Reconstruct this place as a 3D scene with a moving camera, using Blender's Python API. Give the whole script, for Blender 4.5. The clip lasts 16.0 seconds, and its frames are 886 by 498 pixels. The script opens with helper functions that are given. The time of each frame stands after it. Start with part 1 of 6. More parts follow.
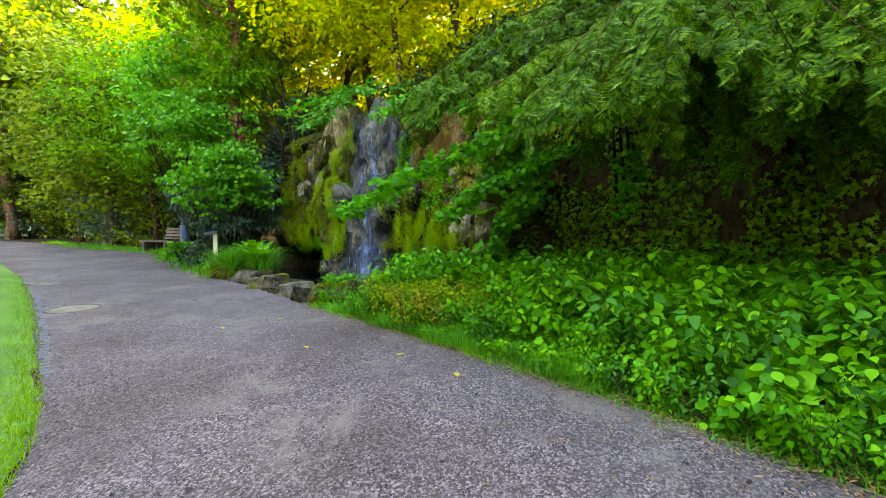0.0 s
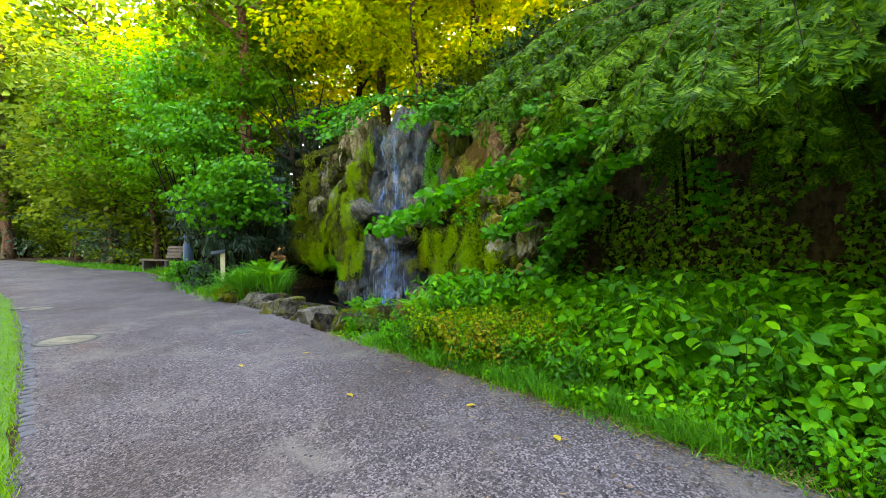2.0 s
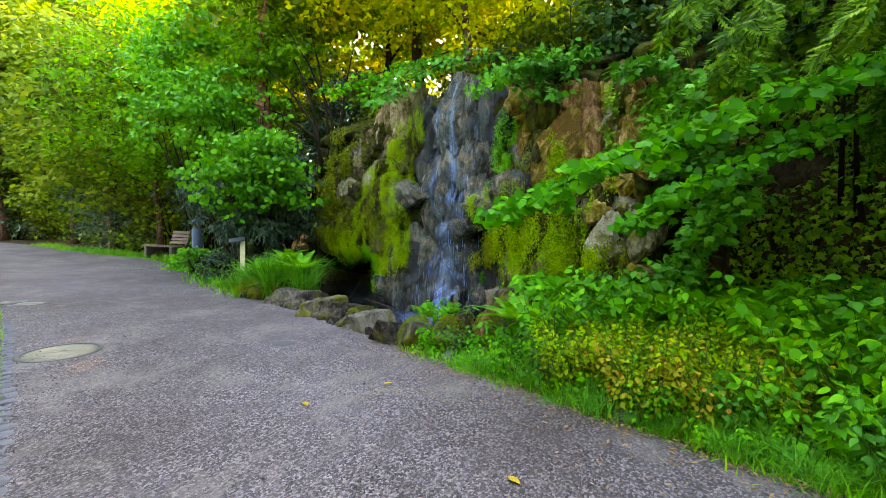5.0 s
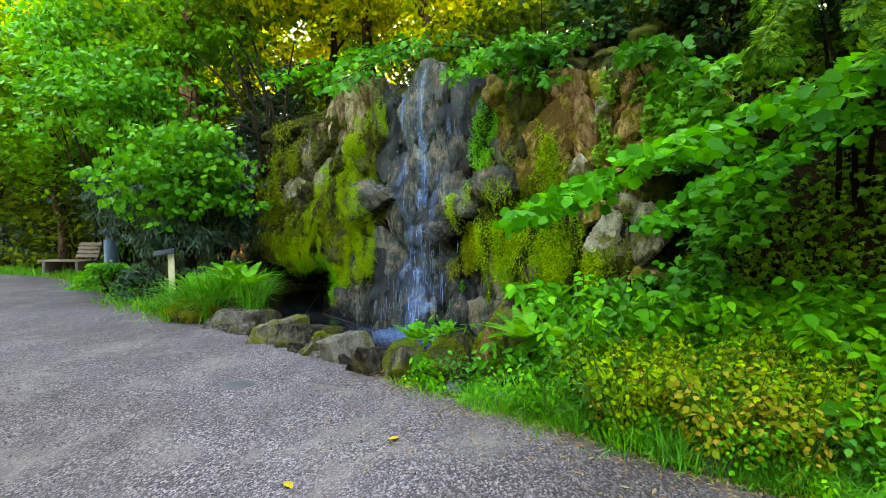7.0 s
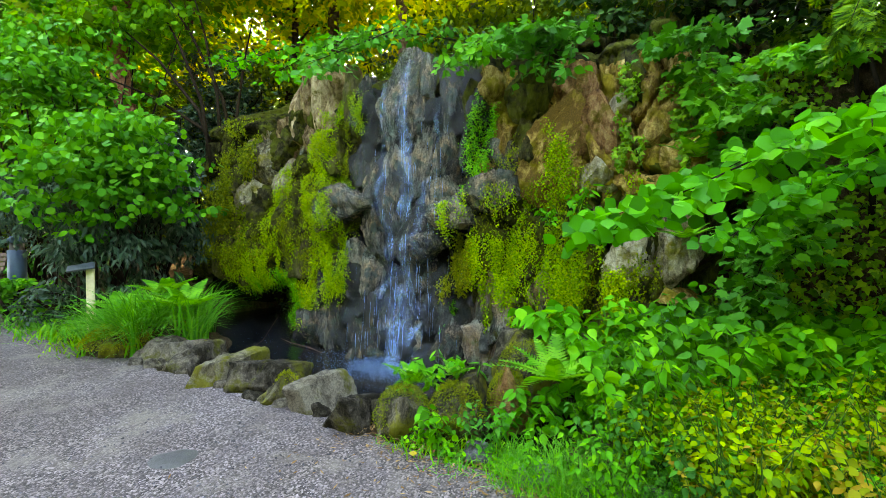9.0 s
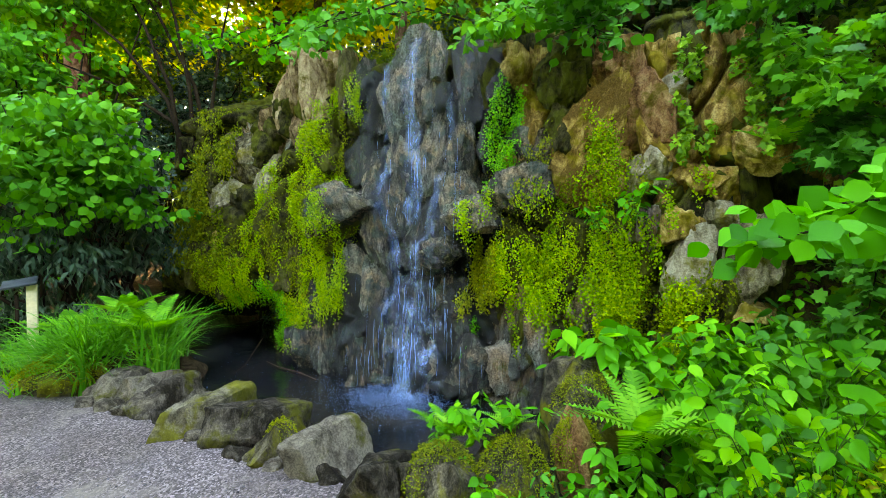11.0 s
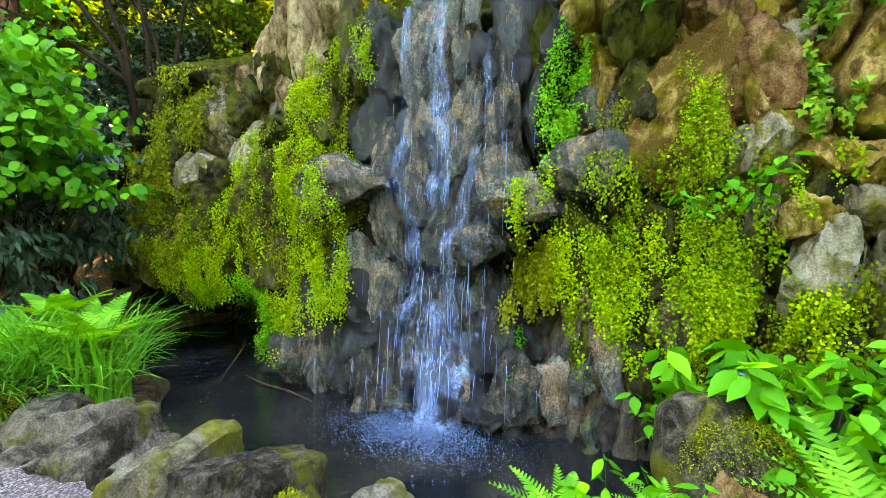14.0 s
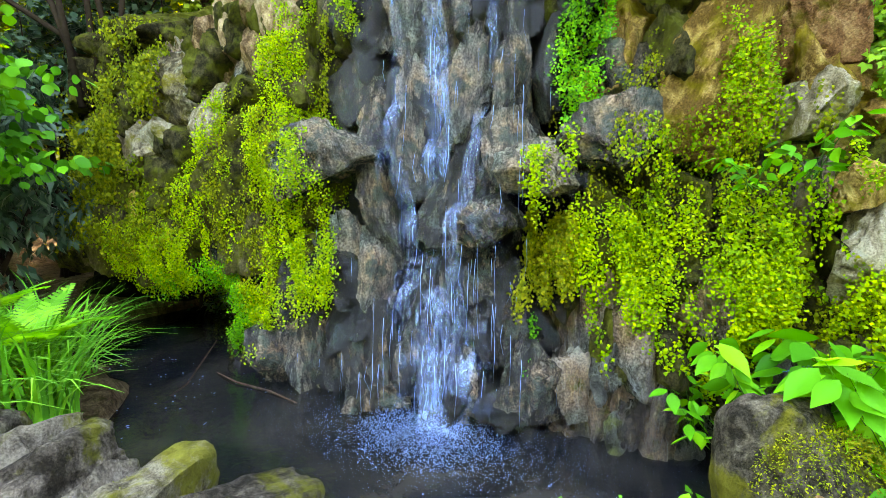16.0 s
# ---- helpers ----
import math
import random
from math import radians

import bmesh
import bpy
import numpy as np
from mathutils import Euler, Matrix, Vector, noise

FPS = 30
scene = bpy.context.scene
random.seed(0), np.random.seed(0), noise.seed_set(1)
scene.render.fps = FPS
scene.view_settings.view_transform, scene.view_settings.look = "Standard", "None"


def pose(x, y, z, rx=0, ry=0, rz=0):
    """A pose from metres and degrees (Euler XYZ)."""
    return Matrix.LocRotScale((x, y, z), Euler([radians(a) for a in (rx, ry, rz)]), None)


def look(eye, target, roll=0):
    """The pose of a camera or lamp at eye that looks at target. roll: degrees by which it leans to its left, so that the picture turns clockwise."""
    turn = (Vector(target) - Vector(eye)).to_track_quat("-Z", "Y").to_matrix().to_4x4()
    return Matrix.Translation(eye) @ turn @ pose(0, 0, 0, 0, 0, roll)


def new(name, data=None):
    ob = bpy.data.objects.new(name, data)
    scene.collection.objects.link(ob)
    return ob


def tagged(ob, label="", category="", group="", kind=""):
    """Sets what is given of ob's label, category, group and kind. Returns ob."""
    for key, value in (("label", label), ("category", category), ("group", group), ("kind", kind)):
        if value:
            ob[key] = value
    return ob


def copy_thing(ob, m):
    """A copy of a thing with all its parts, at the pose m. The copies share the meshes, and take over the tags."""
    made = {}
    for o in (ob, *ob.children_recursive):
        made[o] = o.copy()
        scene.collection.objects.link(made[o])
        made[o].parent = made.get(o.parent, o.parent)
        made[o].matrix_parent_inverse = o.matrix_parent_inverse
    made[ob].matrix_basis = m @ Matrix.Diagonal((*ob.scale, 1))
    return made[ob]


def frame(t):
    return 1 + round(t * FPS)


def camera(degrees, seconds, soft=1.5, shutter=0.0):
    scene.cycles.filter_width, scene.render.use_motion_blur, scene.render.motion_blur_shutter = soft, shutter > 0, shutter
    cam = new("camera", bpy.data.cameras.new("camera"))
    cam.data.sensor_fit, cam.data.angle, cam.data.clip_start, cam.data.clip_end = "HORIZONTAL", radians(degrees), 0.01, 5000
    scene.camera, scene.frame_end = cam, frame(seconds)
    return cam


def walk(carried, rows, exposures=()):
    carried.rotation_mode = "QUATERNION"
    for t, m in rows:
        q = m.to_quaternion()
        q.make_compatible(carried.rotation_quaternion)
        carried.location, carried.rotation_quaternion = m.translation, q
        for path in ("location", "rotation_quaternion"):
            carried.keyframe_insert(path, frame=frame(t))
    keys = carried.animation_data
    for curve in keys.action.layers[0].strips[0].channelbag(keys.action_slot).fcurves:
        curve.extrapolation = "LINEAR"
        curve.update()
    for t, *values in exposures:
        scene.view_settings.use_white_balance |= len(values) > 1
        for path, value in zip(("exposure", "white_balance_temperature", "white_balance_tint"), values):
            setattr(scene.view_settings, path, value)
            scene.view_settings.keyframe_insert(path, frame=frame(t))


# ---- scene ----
cam = camera(92.7, 16.0, soft=0.8)
METRES, EYE, TILT, LEAN, TURN = 6.8, 1.35, -4.1, 0.0, 0.0
ROWS = [
    (0.0, 0.0, 0.0, 0.0, -0.0, 0.0, -0.0),
    (0.5, -0.0181, 0.0211, 0.0018, -0.07, 0.57, -0.33),
    (1.0, -0.0463, 0.0433, 0.0056, -0.03, 1.35, -0.13),
    (1.5, -0.0653, 0.0685, 0.0068, -0.2, 1.84, 0.14),
    (2.0, -0.0847, 0.1017, 0.0093, -0.18, 2.24, 0.2),
    (2.5, -0.1076, 0.1281, 0.0091, -0.04, 2.3, -0.2),
    (3.0, -0.1386, 0.1554, 0.0126, 0.23, 2.29, -0.46),
    (3.5, -0.1636, 0.1868, 0.0129, 0.42, 2.04, -0.93),
    (4.0, -0.1907, 0.2201, 0.0148, 1.06, 1.53, -1.68),
    (6.5, -0.2988, 0.3678, 0.0296, -6.44, 0.55, 0.85),
    (7.0, -0.3094, 0.3942, 0.0323, -8.54, 1.09, 0.99),
    (7.5, -0.3145, 0.428, 0.0383, -9.82, 2.06, 0.87),
    (8.0, -0.325, 0.458, 0.0389, -11.58, 2.53, 0.57),
    (8.5, -0.3397, 0.4905, 0.0427, -13.34, 2.73, 0.75),
    (9.0, -0.3472, 0.5232, 0.0444, -14.59, 2.48, 0.85),
    (11.5, -0.3786, 0.6702, 0.0601, -17.53, 2.86, 1.58),
    (12.0, -0.3854, 0.6963, 0.0602, -18.01, 2.69, 1.45),
    (12.5, -0.3975, 0.7236, 0.0639, -19.12, 2.65, 1.24),
    (13.0, -0.404, 0.7474, 0.0636, -20.09, 2.17, 1.1),
    (13.5, -0.405, 0.7746, 0.0657, -20.87, 1.83, 0.97),
    (14.0, -0.4081, 0.7964, 0.0663, -21.19, 1.48, 0.69),
    (14.5, -0.4156, 0.8191, 0.0678, -22.18, 1.06, 0.72),
    (15.0, -0.4218, 0.8375, 0.0682, -23.32, 0.42, 1.09),
    (15.5, -0.4202, 0.8526, 0.068, -24.29, -0.53, 1.38),
    (16.0, -0.4121, 0.8674, 0.0694, -24.66, -1.5, 1.43),
]
walk(cam, [(t, pose(0, 0, EYE, TILT, LEAN, TURN) @ pose(METRES * x, METRES * y, METRES * z, 90 + pitch, roll, yaw)) for t, x, y, z, yaw, pitch, roll in ROWS],
     exposures=[(0.0, 4.85, 9300, 17), (4.0, 4.87, 9200, 17), (7.0, 5.05, 9600, 12), (9.0, 5.15, 9700, 9), (12.5, 5.45, 9600, 14), (16.0, 6.0, 9200, 20)])

# ---------------------------------------------------------------- world and sun
SUN_FROM = Vector((0.42, 0.75, 0.66)).normalized()
SUN_ELEVATION = math.asin(SUN_FROM.z)
SUN_ROTATION = math.atan2(SUN_FROM.x, SUN_FROM.y)
world = bpy.data.worlds.new("sky")
world.use_nodes = True
scene.world = world
wn = world.node_tree.nodes
sky = wn.new("ShaderNodeTexSky")
sky.sky_type, sky.sun_disc = "NISHITA", False
sky.sun_elevation, sky.sun_rotation = SUN_ELEVATION, SUN_ROTATION
world.node_tree.links.new(sky.outputs[0], wn["Background"].inputs[0])
wn["Background"].inputs[1].default_value = 0.15
sun_lamp = bpy.data.lights.new("sun", "SUN")
sun_lamp.energy, sun_lamp.angle, sun_lamp.color = 2.8, radians(0.6), (1.0, 0.86, 0.62)
sun_ob = new("sun", sun_lamp)
sun_ob.matrix_world = look(SUN_FROM * 60, (0, 0, 0))


# ---------------------------------------------------------------- materials
def shader(name):
    m = bpy.data.materials.new(name)
    m.use_nodes = True
    t = m.node_tree
    return m, t.nodes, t.links, t.nodes["Principled BSDF"]


def ramp_of(nodes, links, source, stops):
    r = nodes.new("ShaderNodeValToRGB")
    e = r.color_ramp.elements
    while len(e) < len(stops):
        e.new(0.5)
    for k, (at, c) in enumerate(stops):
        e[k].position, e[k].color = at, (*c, 1)
    links.new(source, r.inputs[0])
    return r.outputs[0]


def noise_of(nodes, links, scale, detail=4.0, rough=0.55, stretch=None, space="Object", warp=0.0):
    co = nodes.new("ShaderNodeTexCoord")
    n = nodes.new("ShaderNodeTexNoise")
    n.inputs["Scale"].default_value, n.inputs["Detail"].default_value, n.inputs["Roughness"].default_value = scale, detail, rough
    n.inputs["Distortion"].default_value = warp
    src = co.outputs[space]
    if stretch:
        mp = nodes.new("ShaderNodeMapping")
        mp.inputs["Scale"].default_value = stretch
        links.new(src, mp.inputs["Vector"])
        src = mp.outputs[0]
    links.new(src, n.inputs["Vector"])
    return n.outputs["Fac"]


def cells_of(nodes, links, scale, feature="F1"):
    co = nodes.new("ShaderNodeTexCoord")
    v = nodes.new("ShaderNodeTexVoronoi")
    v.feature = feature
    v.inputs["Scale"].default_value = scale
    links.new(co.outputs["Object"], v.inputs["Vector"])
    return v


def mix_colour(nodes, links, fac, a, b, mode="MIX"):
    x = nodes.new("ShaderNodeMix")
    x.data_type, x.blend_type = "RGBA", mode
    for value, socket in ((fac, x.inputs[0]), (a, x.inputs[6]), (b, x.inputs[7])):
        if isinstance(value, (int, float)):
            socket.default_value = value
        elif isinstance(value, tuple):
            socket.default_value = (*value, 1)
        else:
            links.new(value, socket)
    return x.outputs[2]


def maths(nodes, links, op, a, b):
    x = nodes.new("ShaderNodeMath")
    x.operation = op
    for value, socket in ((a, x.inputs[0]), (b, x.inputs[1])):
        if isinstance(value, (int, float)):
            socket.default_value = value
        else:
            links.new(value, socket)
    return x.outputs[0]


def bump_to(nodes, links, bsdf, height, strength, distance):
    b = nodes.new("ShaderNodeBump")
    b.inputs["Strength"].default_value, b.inputs["Distance"].default_value = strength, distance
    links.new(height, b.inputs["Height"])
    links.new(b.outputs[0], bsdf.inputs["Normal"])


def leaf_material(name, dark, mid, light, through_light=0.4, gloss=0.38, glow=1.1):
    """A leaf: varied from leaf to leaf and plant to plant, lets light through."""
    m, n, l, p = shader(name)
    geo = n.new("ShaderNodeNewGeometry")
    info = n.new("ShaderNodeObjectInfo")
    blot = noise_of(n, l, 2.2, 2.0, space="Generated")
    both = maths(n, l, "MULTIPLY_ADD", geo.outputs["Random Per Island"], 0.6)
    both.node.inputs[2].default_value = 0.0
    both = maths(n, l, "ADD", both, maths(n, l, "MULTIPLY", info.outputs["Random"], 0.2))
    both = maths(n, l, "ADD", both, maths(n, l, "MULTIPLY", blot, 0.3))
    col = ramp_of(n, l, both, [(0.1, dark), (0.5, mid), (0.92, light)])
    l.new(col, p.inputs["Base Color"])
    p.inputs["Roughness"].default_value = gloss
    p.inputs["Specular IOR Level"].default_value = 0.06
    vein = noise_of(n, l, 45.0, 2.0)
    bump_to(n, l, p, vein, 0.25, 0.006)
    tr = n.new("ShaderNodeBsdfTranslucent")
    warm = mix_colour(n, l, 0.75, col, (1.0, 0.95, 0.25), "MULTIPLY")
    # glow lifts the see-through colour as stronger sunlight would
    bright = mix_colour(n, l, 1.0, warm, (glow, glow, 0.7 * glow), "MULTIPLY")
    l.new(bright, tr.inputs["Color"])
    mx = n.new("ShaderNodeMixShader")
    mx.inputs[0].default_value = through_light
    l.new(p.outputs[0], mx.inputs[1])
    l.new(tr.outputs[0], mx.inputs[2])
    l.new(mx.outputs[0], n["Material Output"].inputs[0])
    return m


def rock_material(name, dark, mid, light, rough, moss=0.3, moss_colour=(0.09, 0.11, 0.012), wet=0.0, lichen=0.0):
    m, n, l, p = shader(name)
    big = noise_of(n, l, 1.7, 5.0, 0.6)
    fine = noise_of(n, l, 12.0, 8.0, 0.7, stretch=(1.0, 1.0, 0.3 if wet else 0.6), warp=0.4)
    grain = noise_of(n, l, 60.0 if wet else 90.0, 3.0, 0.6)
    info = n.new("ShaderNodeObjectInfo")
    tone = maths(n, l, "ADD", maths(n, l, "MULTIPLY", fine, 0.72), maths(n, l, "MULTIPLY", big, 0.28))
    tone = maths(n, l, "ADD", tone, maths(n, l, "MULTIPLY", maths(n, l, "SUBTRACT", info.outputs["Random"], 0.5), 0.2))
    col = ramp_of(n, l, tone, [(0.40, dark), (0.50, mid), (0.62, light)])
    if wet:
        hue = noise_of(n, l, 2.6, 3.0, 0.5)
        col = mix_colour(n, l, 0.85, col, ramp_of(n, l, hue, [(0.38, (0.60, 0.92, 1.0)), (0.5, (0.95, 0.95, 0.95)), (0.64, (1.25, 0.98, 0.72))]), "MULTIPLY")
    col = mix_colour(n, l, 0.6 if wet else 0.4, col, ramp_of(n, l, grain, [(0.38, (0.25, 0.25, 0.25)), (0.62, (1.6, 1.6, 1.6))]), "MULTIPLY")
    if lichen:
        spot = noise_of(n, l, 9.0, 5.0, 0.75, warp=0.6)
        mask = ramp_of(n, l, spot, [(0.56, (0, 0, 0)), (0.62, (lichen, lichen, lichen))])
        col = mix_colour(n, l, mask, col, (0.42, 0.42, 0.34))
    if moss:
        patch = noise_of(n, l, 3.1, 6.0, 0.7, warp=0.4)
        mask = ramp_of(n, l, patch, [(0.62 - 0.25 * moss, (0, 0, 0)), (0.72 - 0.25 * moss, (0.9, 0.9, 0.9))])
        mosses = ramp_of(n, l, fine, [(0.3, tuple(0.45 * c for c in moss_colour)), (0.7, tuple(1.5 * c for c in moss_colour))])
        col = mix_colour(n, l, mask, col, mosses)
    l.new(col, p.inputs["Base Color"])
    if wet:
        film = noise_of(n, l, 3.0, 4.0, 0.6, stretch=(2.5, 2.5, 0.5))
        l.new(ramp_of(n, l, film, [(0.4, (rough * 0.5,) * 3), (0.62, (rough * 1.2,) * 3)]), p.inputs["Roughness"])
        p.inputs["Specular IOR Level"].default_value = 0.25 + 0.55 * wet
    else:
        p.inputs["Specular IOR Level"].default_value = 0.04
        p.inputs["Roughness"].default_value = rough
    rugged = noise_of(n, l, 30.0, 6.0, 0.75)
    chips = cells_of(n, l, 9.0).outputs["Distance"]
    rugged = maths(n, l, "ADD", rugged, maths(n, l, "MULTIPLY", chips, 0.8))
    h = maths(n, l, "ADD", fine, maths(n, l, "ADD", maths(n, l, "MULTIPLY", grain, 0.7 if wet else 0.35), maths(n, l, "MULTIPLY", rugged, 0.7)))
    bump_to(n, l, p, h, 1.0, 0.04 if wet else 0.03)
    return m


def plain(name, colour, rough=0.7, metal=0.0, spots=0.25, scale=30.0, relief=0.3, sheen=0.5):
    m, n, l, p = shader(name)
    f = noise_of(n, l, scale, 5.0, 0.65)
    g = noise_of(n, l, scale / 9, 3.0)
    col = ramp_of(n, l, maths(n, l, "MULTIPLY", maths(n, l, "ADD", f, g), 0.5),
                  [(0.35, tuple(c * (1 - spots) for c in colour)), (0.65, tuple(min(1, c * (1 + spots)) for c in colour))])
    l.new(col, p.inputs["Base Color"])
    p.inputs["Roughness"].default_value, p.inputs["Metallic"].default_value = rough, metal
    p.inputs["Specular IOR Level"].default_value = sheen
    bump_to(n, l, p, f, relief, 0.01)
    return m


M = {}
M["herb"] = leaf_material("herb leaf", (0.022, 0.130, 0.010), (0.055, 0.370, 0.014), (0.230, 0.620, 0.018), 0.35, 0.36)
M["herb_dark"] = leaf_material("dark herb leaf", (0.014, 0.085, 0.012), (0.030, 0.205, 0.020), (0.080, 0.340, 0.034), 0.3, 0.34)
M["hazel"] = leaf_material("hazel leaf", (0.012, 0.130, 0.011), (0.034, 0.300, 0.013), (0.110, 0.500, 0.018), 0.45, 0.34)
M["shrub"] = leaf_material("shrub leaf", (0.016, 0.112, 0.012), (0.040, 0.256, 0.017), (0.125, 0.43, 0.022), 0.35, 0.32)
M["rhodo"] = leaf_material("rhododendron leaf", (0.010, 0.028, 0.016), (0.034, 0.076, 0.046), (0.100, 0.155, 0.110), 0.15, 0.3)
M["ivy"] = leaf_material("ivy leaf", (0.030, 0.095, 0.007), (0.095, 0.255, 0.014), (0.270, 0.480, 0.032), 0.15, 0.3)
M["conifer"] = leaf_material("conifer needles", (0.007, 0.042, 0.002), (0.034, 0.130, 0.004), (0.165, 0.310, 0.006), 0.22, 0.6)
# golden tones and raised glow put sunlight into this leaf's colour
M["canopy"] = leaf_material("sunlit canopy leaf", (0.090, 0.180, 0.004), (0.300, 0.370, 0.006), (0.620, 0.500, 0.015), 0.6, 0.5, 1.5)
M["canopy_green"] = leaf_material("fresh green canopy leaf", (0.022, 0.105, 0.006), (0.065, 0.235, 0.010), (0.18, 0.37, 0.014), 0.5, 0.5, 1.3)
M["wood_far"] = leaf_material("woodland leaf", (0.026, 0.058, 0.006), (0.075, 0.145, 0.010), (0.21, 0.27, 0.022), 0.45, 0.5, 1.05)
M["creeper"] = leaf_material("creeper leaf", (0.040, 0.130, 0.005), (0.190, 0.370, 0.007), (0.470, 0.580, 0.011), 0.35, 0.42)
M["moss"] = leaf_material("moss tuft", (0.048, 0.080, 0.005), (0.140, 0.185, 0.007), (0.320, 0.320, 0.012), 0.25, 0.7)
M["fern"] = leaf_material("fern frond", (0.043, 0.216, 0.016), (0.096, 0.402, 0.026), (0.238, 0.586, 0.047), 0.4, 0.42)
M["grass"] = leaf_material("grass blade", (0.020, 0.140, 0.014), (0.055, 0.310, 0.026), (0.160, 0.510, 0.040), 0.3, 0.42)
M["lawn"] = leaf_material("lawn blade", (0.068, 0.221, 0.005), (0.136, 0.357, 0.007), (0.255, 0.468, 0.010), 0.35, 0.5)
M["russet"] = leaf_material("russet herb leaf", (0.100, 0.170, 0.010), (0.270, 0.310, 0.012), (0.560, 0.300, 0.040), 0.35, 0.45)
M["yellowed"] = leaf_material("fallen yellow leaf", (0.25, 0.17, 0.02), (0.42, 0.28, 0.03), (0.6, 0.45, 0.05), 0.2, 0.5)
M["blue"] = plain("blue petal", (0.10, 0.30, 0.72), 0.6, spots=0.2, sheen=0.1)
# very dark leaf: the blackness behind the conifer put into its colour
M["shade_leaf"] = leaf_material("near-black leaf for painted shade", (0.004, 0.016, 0.005), (0.011, 0.042, 0.009), (0.030, 0.090, 0.016), 0.12, 0.4)
M["dry"] = leaf_material("dry brown litter", (0.09, 0.045, 0.018), (0.22, 0.12, 0.05), (0.42, 0.27, 0.13), 0.1, 0.7)
M["bark"] = rock_material("bark", (0.03, 0.017, 0.010), (0.075, 0.042, 0.026), (0.15, 0.085, 0.055), 0.9, 0.15)
M["red_bark"] = rock_material("reddish bark", (0.10, 0.035, 0.018), (0.24, 0.095, 0.055), (0.38, 0.19, 0.11), 0.9, 0.0)
M["twig"] = plain("twig bark", (0.020, 0.014, 0.009), 0.9, spots=0.4, sheen=0.05)
M["stem"] = plain("green stem", (0.035, 0.11, 0.012), 0.7, sheen=0.08)
M["w"] = rock_material("wet basalt", (0.004, 0.003, 0.002), (0.052, 0.040, 0.027), (0.27, 0.215, 0.15), 0.14, 0.5, (0.040, 0.058, 0.042), wet=1.0)
# darker copy of the wet basalt: shade of the gaps painted in
M["wd"] = rock_material("wet rock bed with crack shade in its colour", (0.003, 0.0025, 0.002), (0.022, 0.018, 0.014), (0.12, 0.10, 0.08), 0.2, 0.4, (0.02, 0.032, 0.03), wet=1.0)
M["b"] = rock_material("brown damp stone", (0.026, 0.018, 0.012), (0.130, 0.098, 0.068), (0.30, 0.235, 0.17), 0.36, 0.25, wet=0.6)
M["d"] = rock_material("dry buff stone", (0.080, 0.048, 0.022), (0.25, 0.165, 0.085), (0.44, 0.32, 0.185), 0.85, 0.34, (0.10, 0.082, 0.006))
M["t"] = rock_material("tan stone", (0.15, 0.082, 0.022), (0.43, 0.27, 0.085), (0.66, 0.48, 0.21), 0.85, 0.55, (0.20, 0.15, 0.010))
M["r"] = rock_material("reddish stone", (0.072, 0.032, 0.013), (0.208, 0.098, 0.041), (0.336, 0.203, 0.090), 0.88, 0.45, (0.104, 0.079, 0.007))
M["m"] = rock_material("mossy dark stone", (0.014, 0.013, 0.006), (0.050, 0.043, 0.018), (0.12, 0.10, 0.045), 0.85, 0.7, (0.066, 0.072, 0.008))
M["l"] = rock_material("lichened grey stone", (0.065, 0.052, 0.030), (0.21, 0.17, 0.10), (0.37, 0.315, 0.21), 0.85, 0.42, (0.14, 0.12, 0.010), lichen=0.35)
# near-black so that the cave's shade is painted into the stone
M["core"] = rock_material("mossy rock bed with cave shade in its colour", (0.004, 0.0035, 0.003), (0.012, 0.010, 0.007), (0.03, 0.026, 0.017), 0.9, 0.35, (0.018, 0.02, 0.004))
M["rim"] = rock_material("pale rim stone", (0.018, 0.015, 0.011), (0.072, 0.060, 0.046), (0.19, 0.162, 0.122), 0.82, 0.32, (0.075, 0.075, 0.008))
M["rim_moss"] = rock_material("mossy rim stone", (0.022, 0.019, 0.013), (0.085, 0.072, 0.048), (0.20, 0.175, 0.12), 0.85, 0.55, (0.12, 0.115, 0.010))
M["soil"] = rock_material("woodland soil", (0.018, 0.010, 0.006), (0.055, 0.034, 0.019), (0.11, 0.075, 0.043), 0.95, 0.3, (0.028, 0.036, 0.006))
M["slate"] = rock_material("dark slate", (0.05, 0.048, 0.055), (0.10, 0.095, 0.105), (0.18, 0.17, 0.18), 0.7, 0.0)
M["paint_blue"] = plain("blue-grey painted metal", (0.03, 0.07, 0.13), 0.5, spots=0.15)
M["bench_wood"] = plain("weathered bench wood", (0.10, 0.062, 0.045), 0.8, spots=0.3, scale=40)
M["bench_foot"] = plain("grey concrete", (0.06, 0.045, 0.04), 0.9)
M["post_wood"] = plain("pale timber", (0.62, 0.50, 0.30), 0.75, spots=0.2)
M["panel"] = plain("dark slate-blue panel", (0.025, 0.032, 0.04), 0.5)
M["iron"] = plain("worn cast iron", (0.17, 0.145, 0.095), 0.65, 0.2, spots=0.3, scale=60)
M["cover_rim"] = plain("dark iron ring", (0.07, 0.065, 0.055), 0.7, 0.3)
M["kerb"] = plain("weathered kerb stone", (0.10, 0.095, 0.10), 0.9)


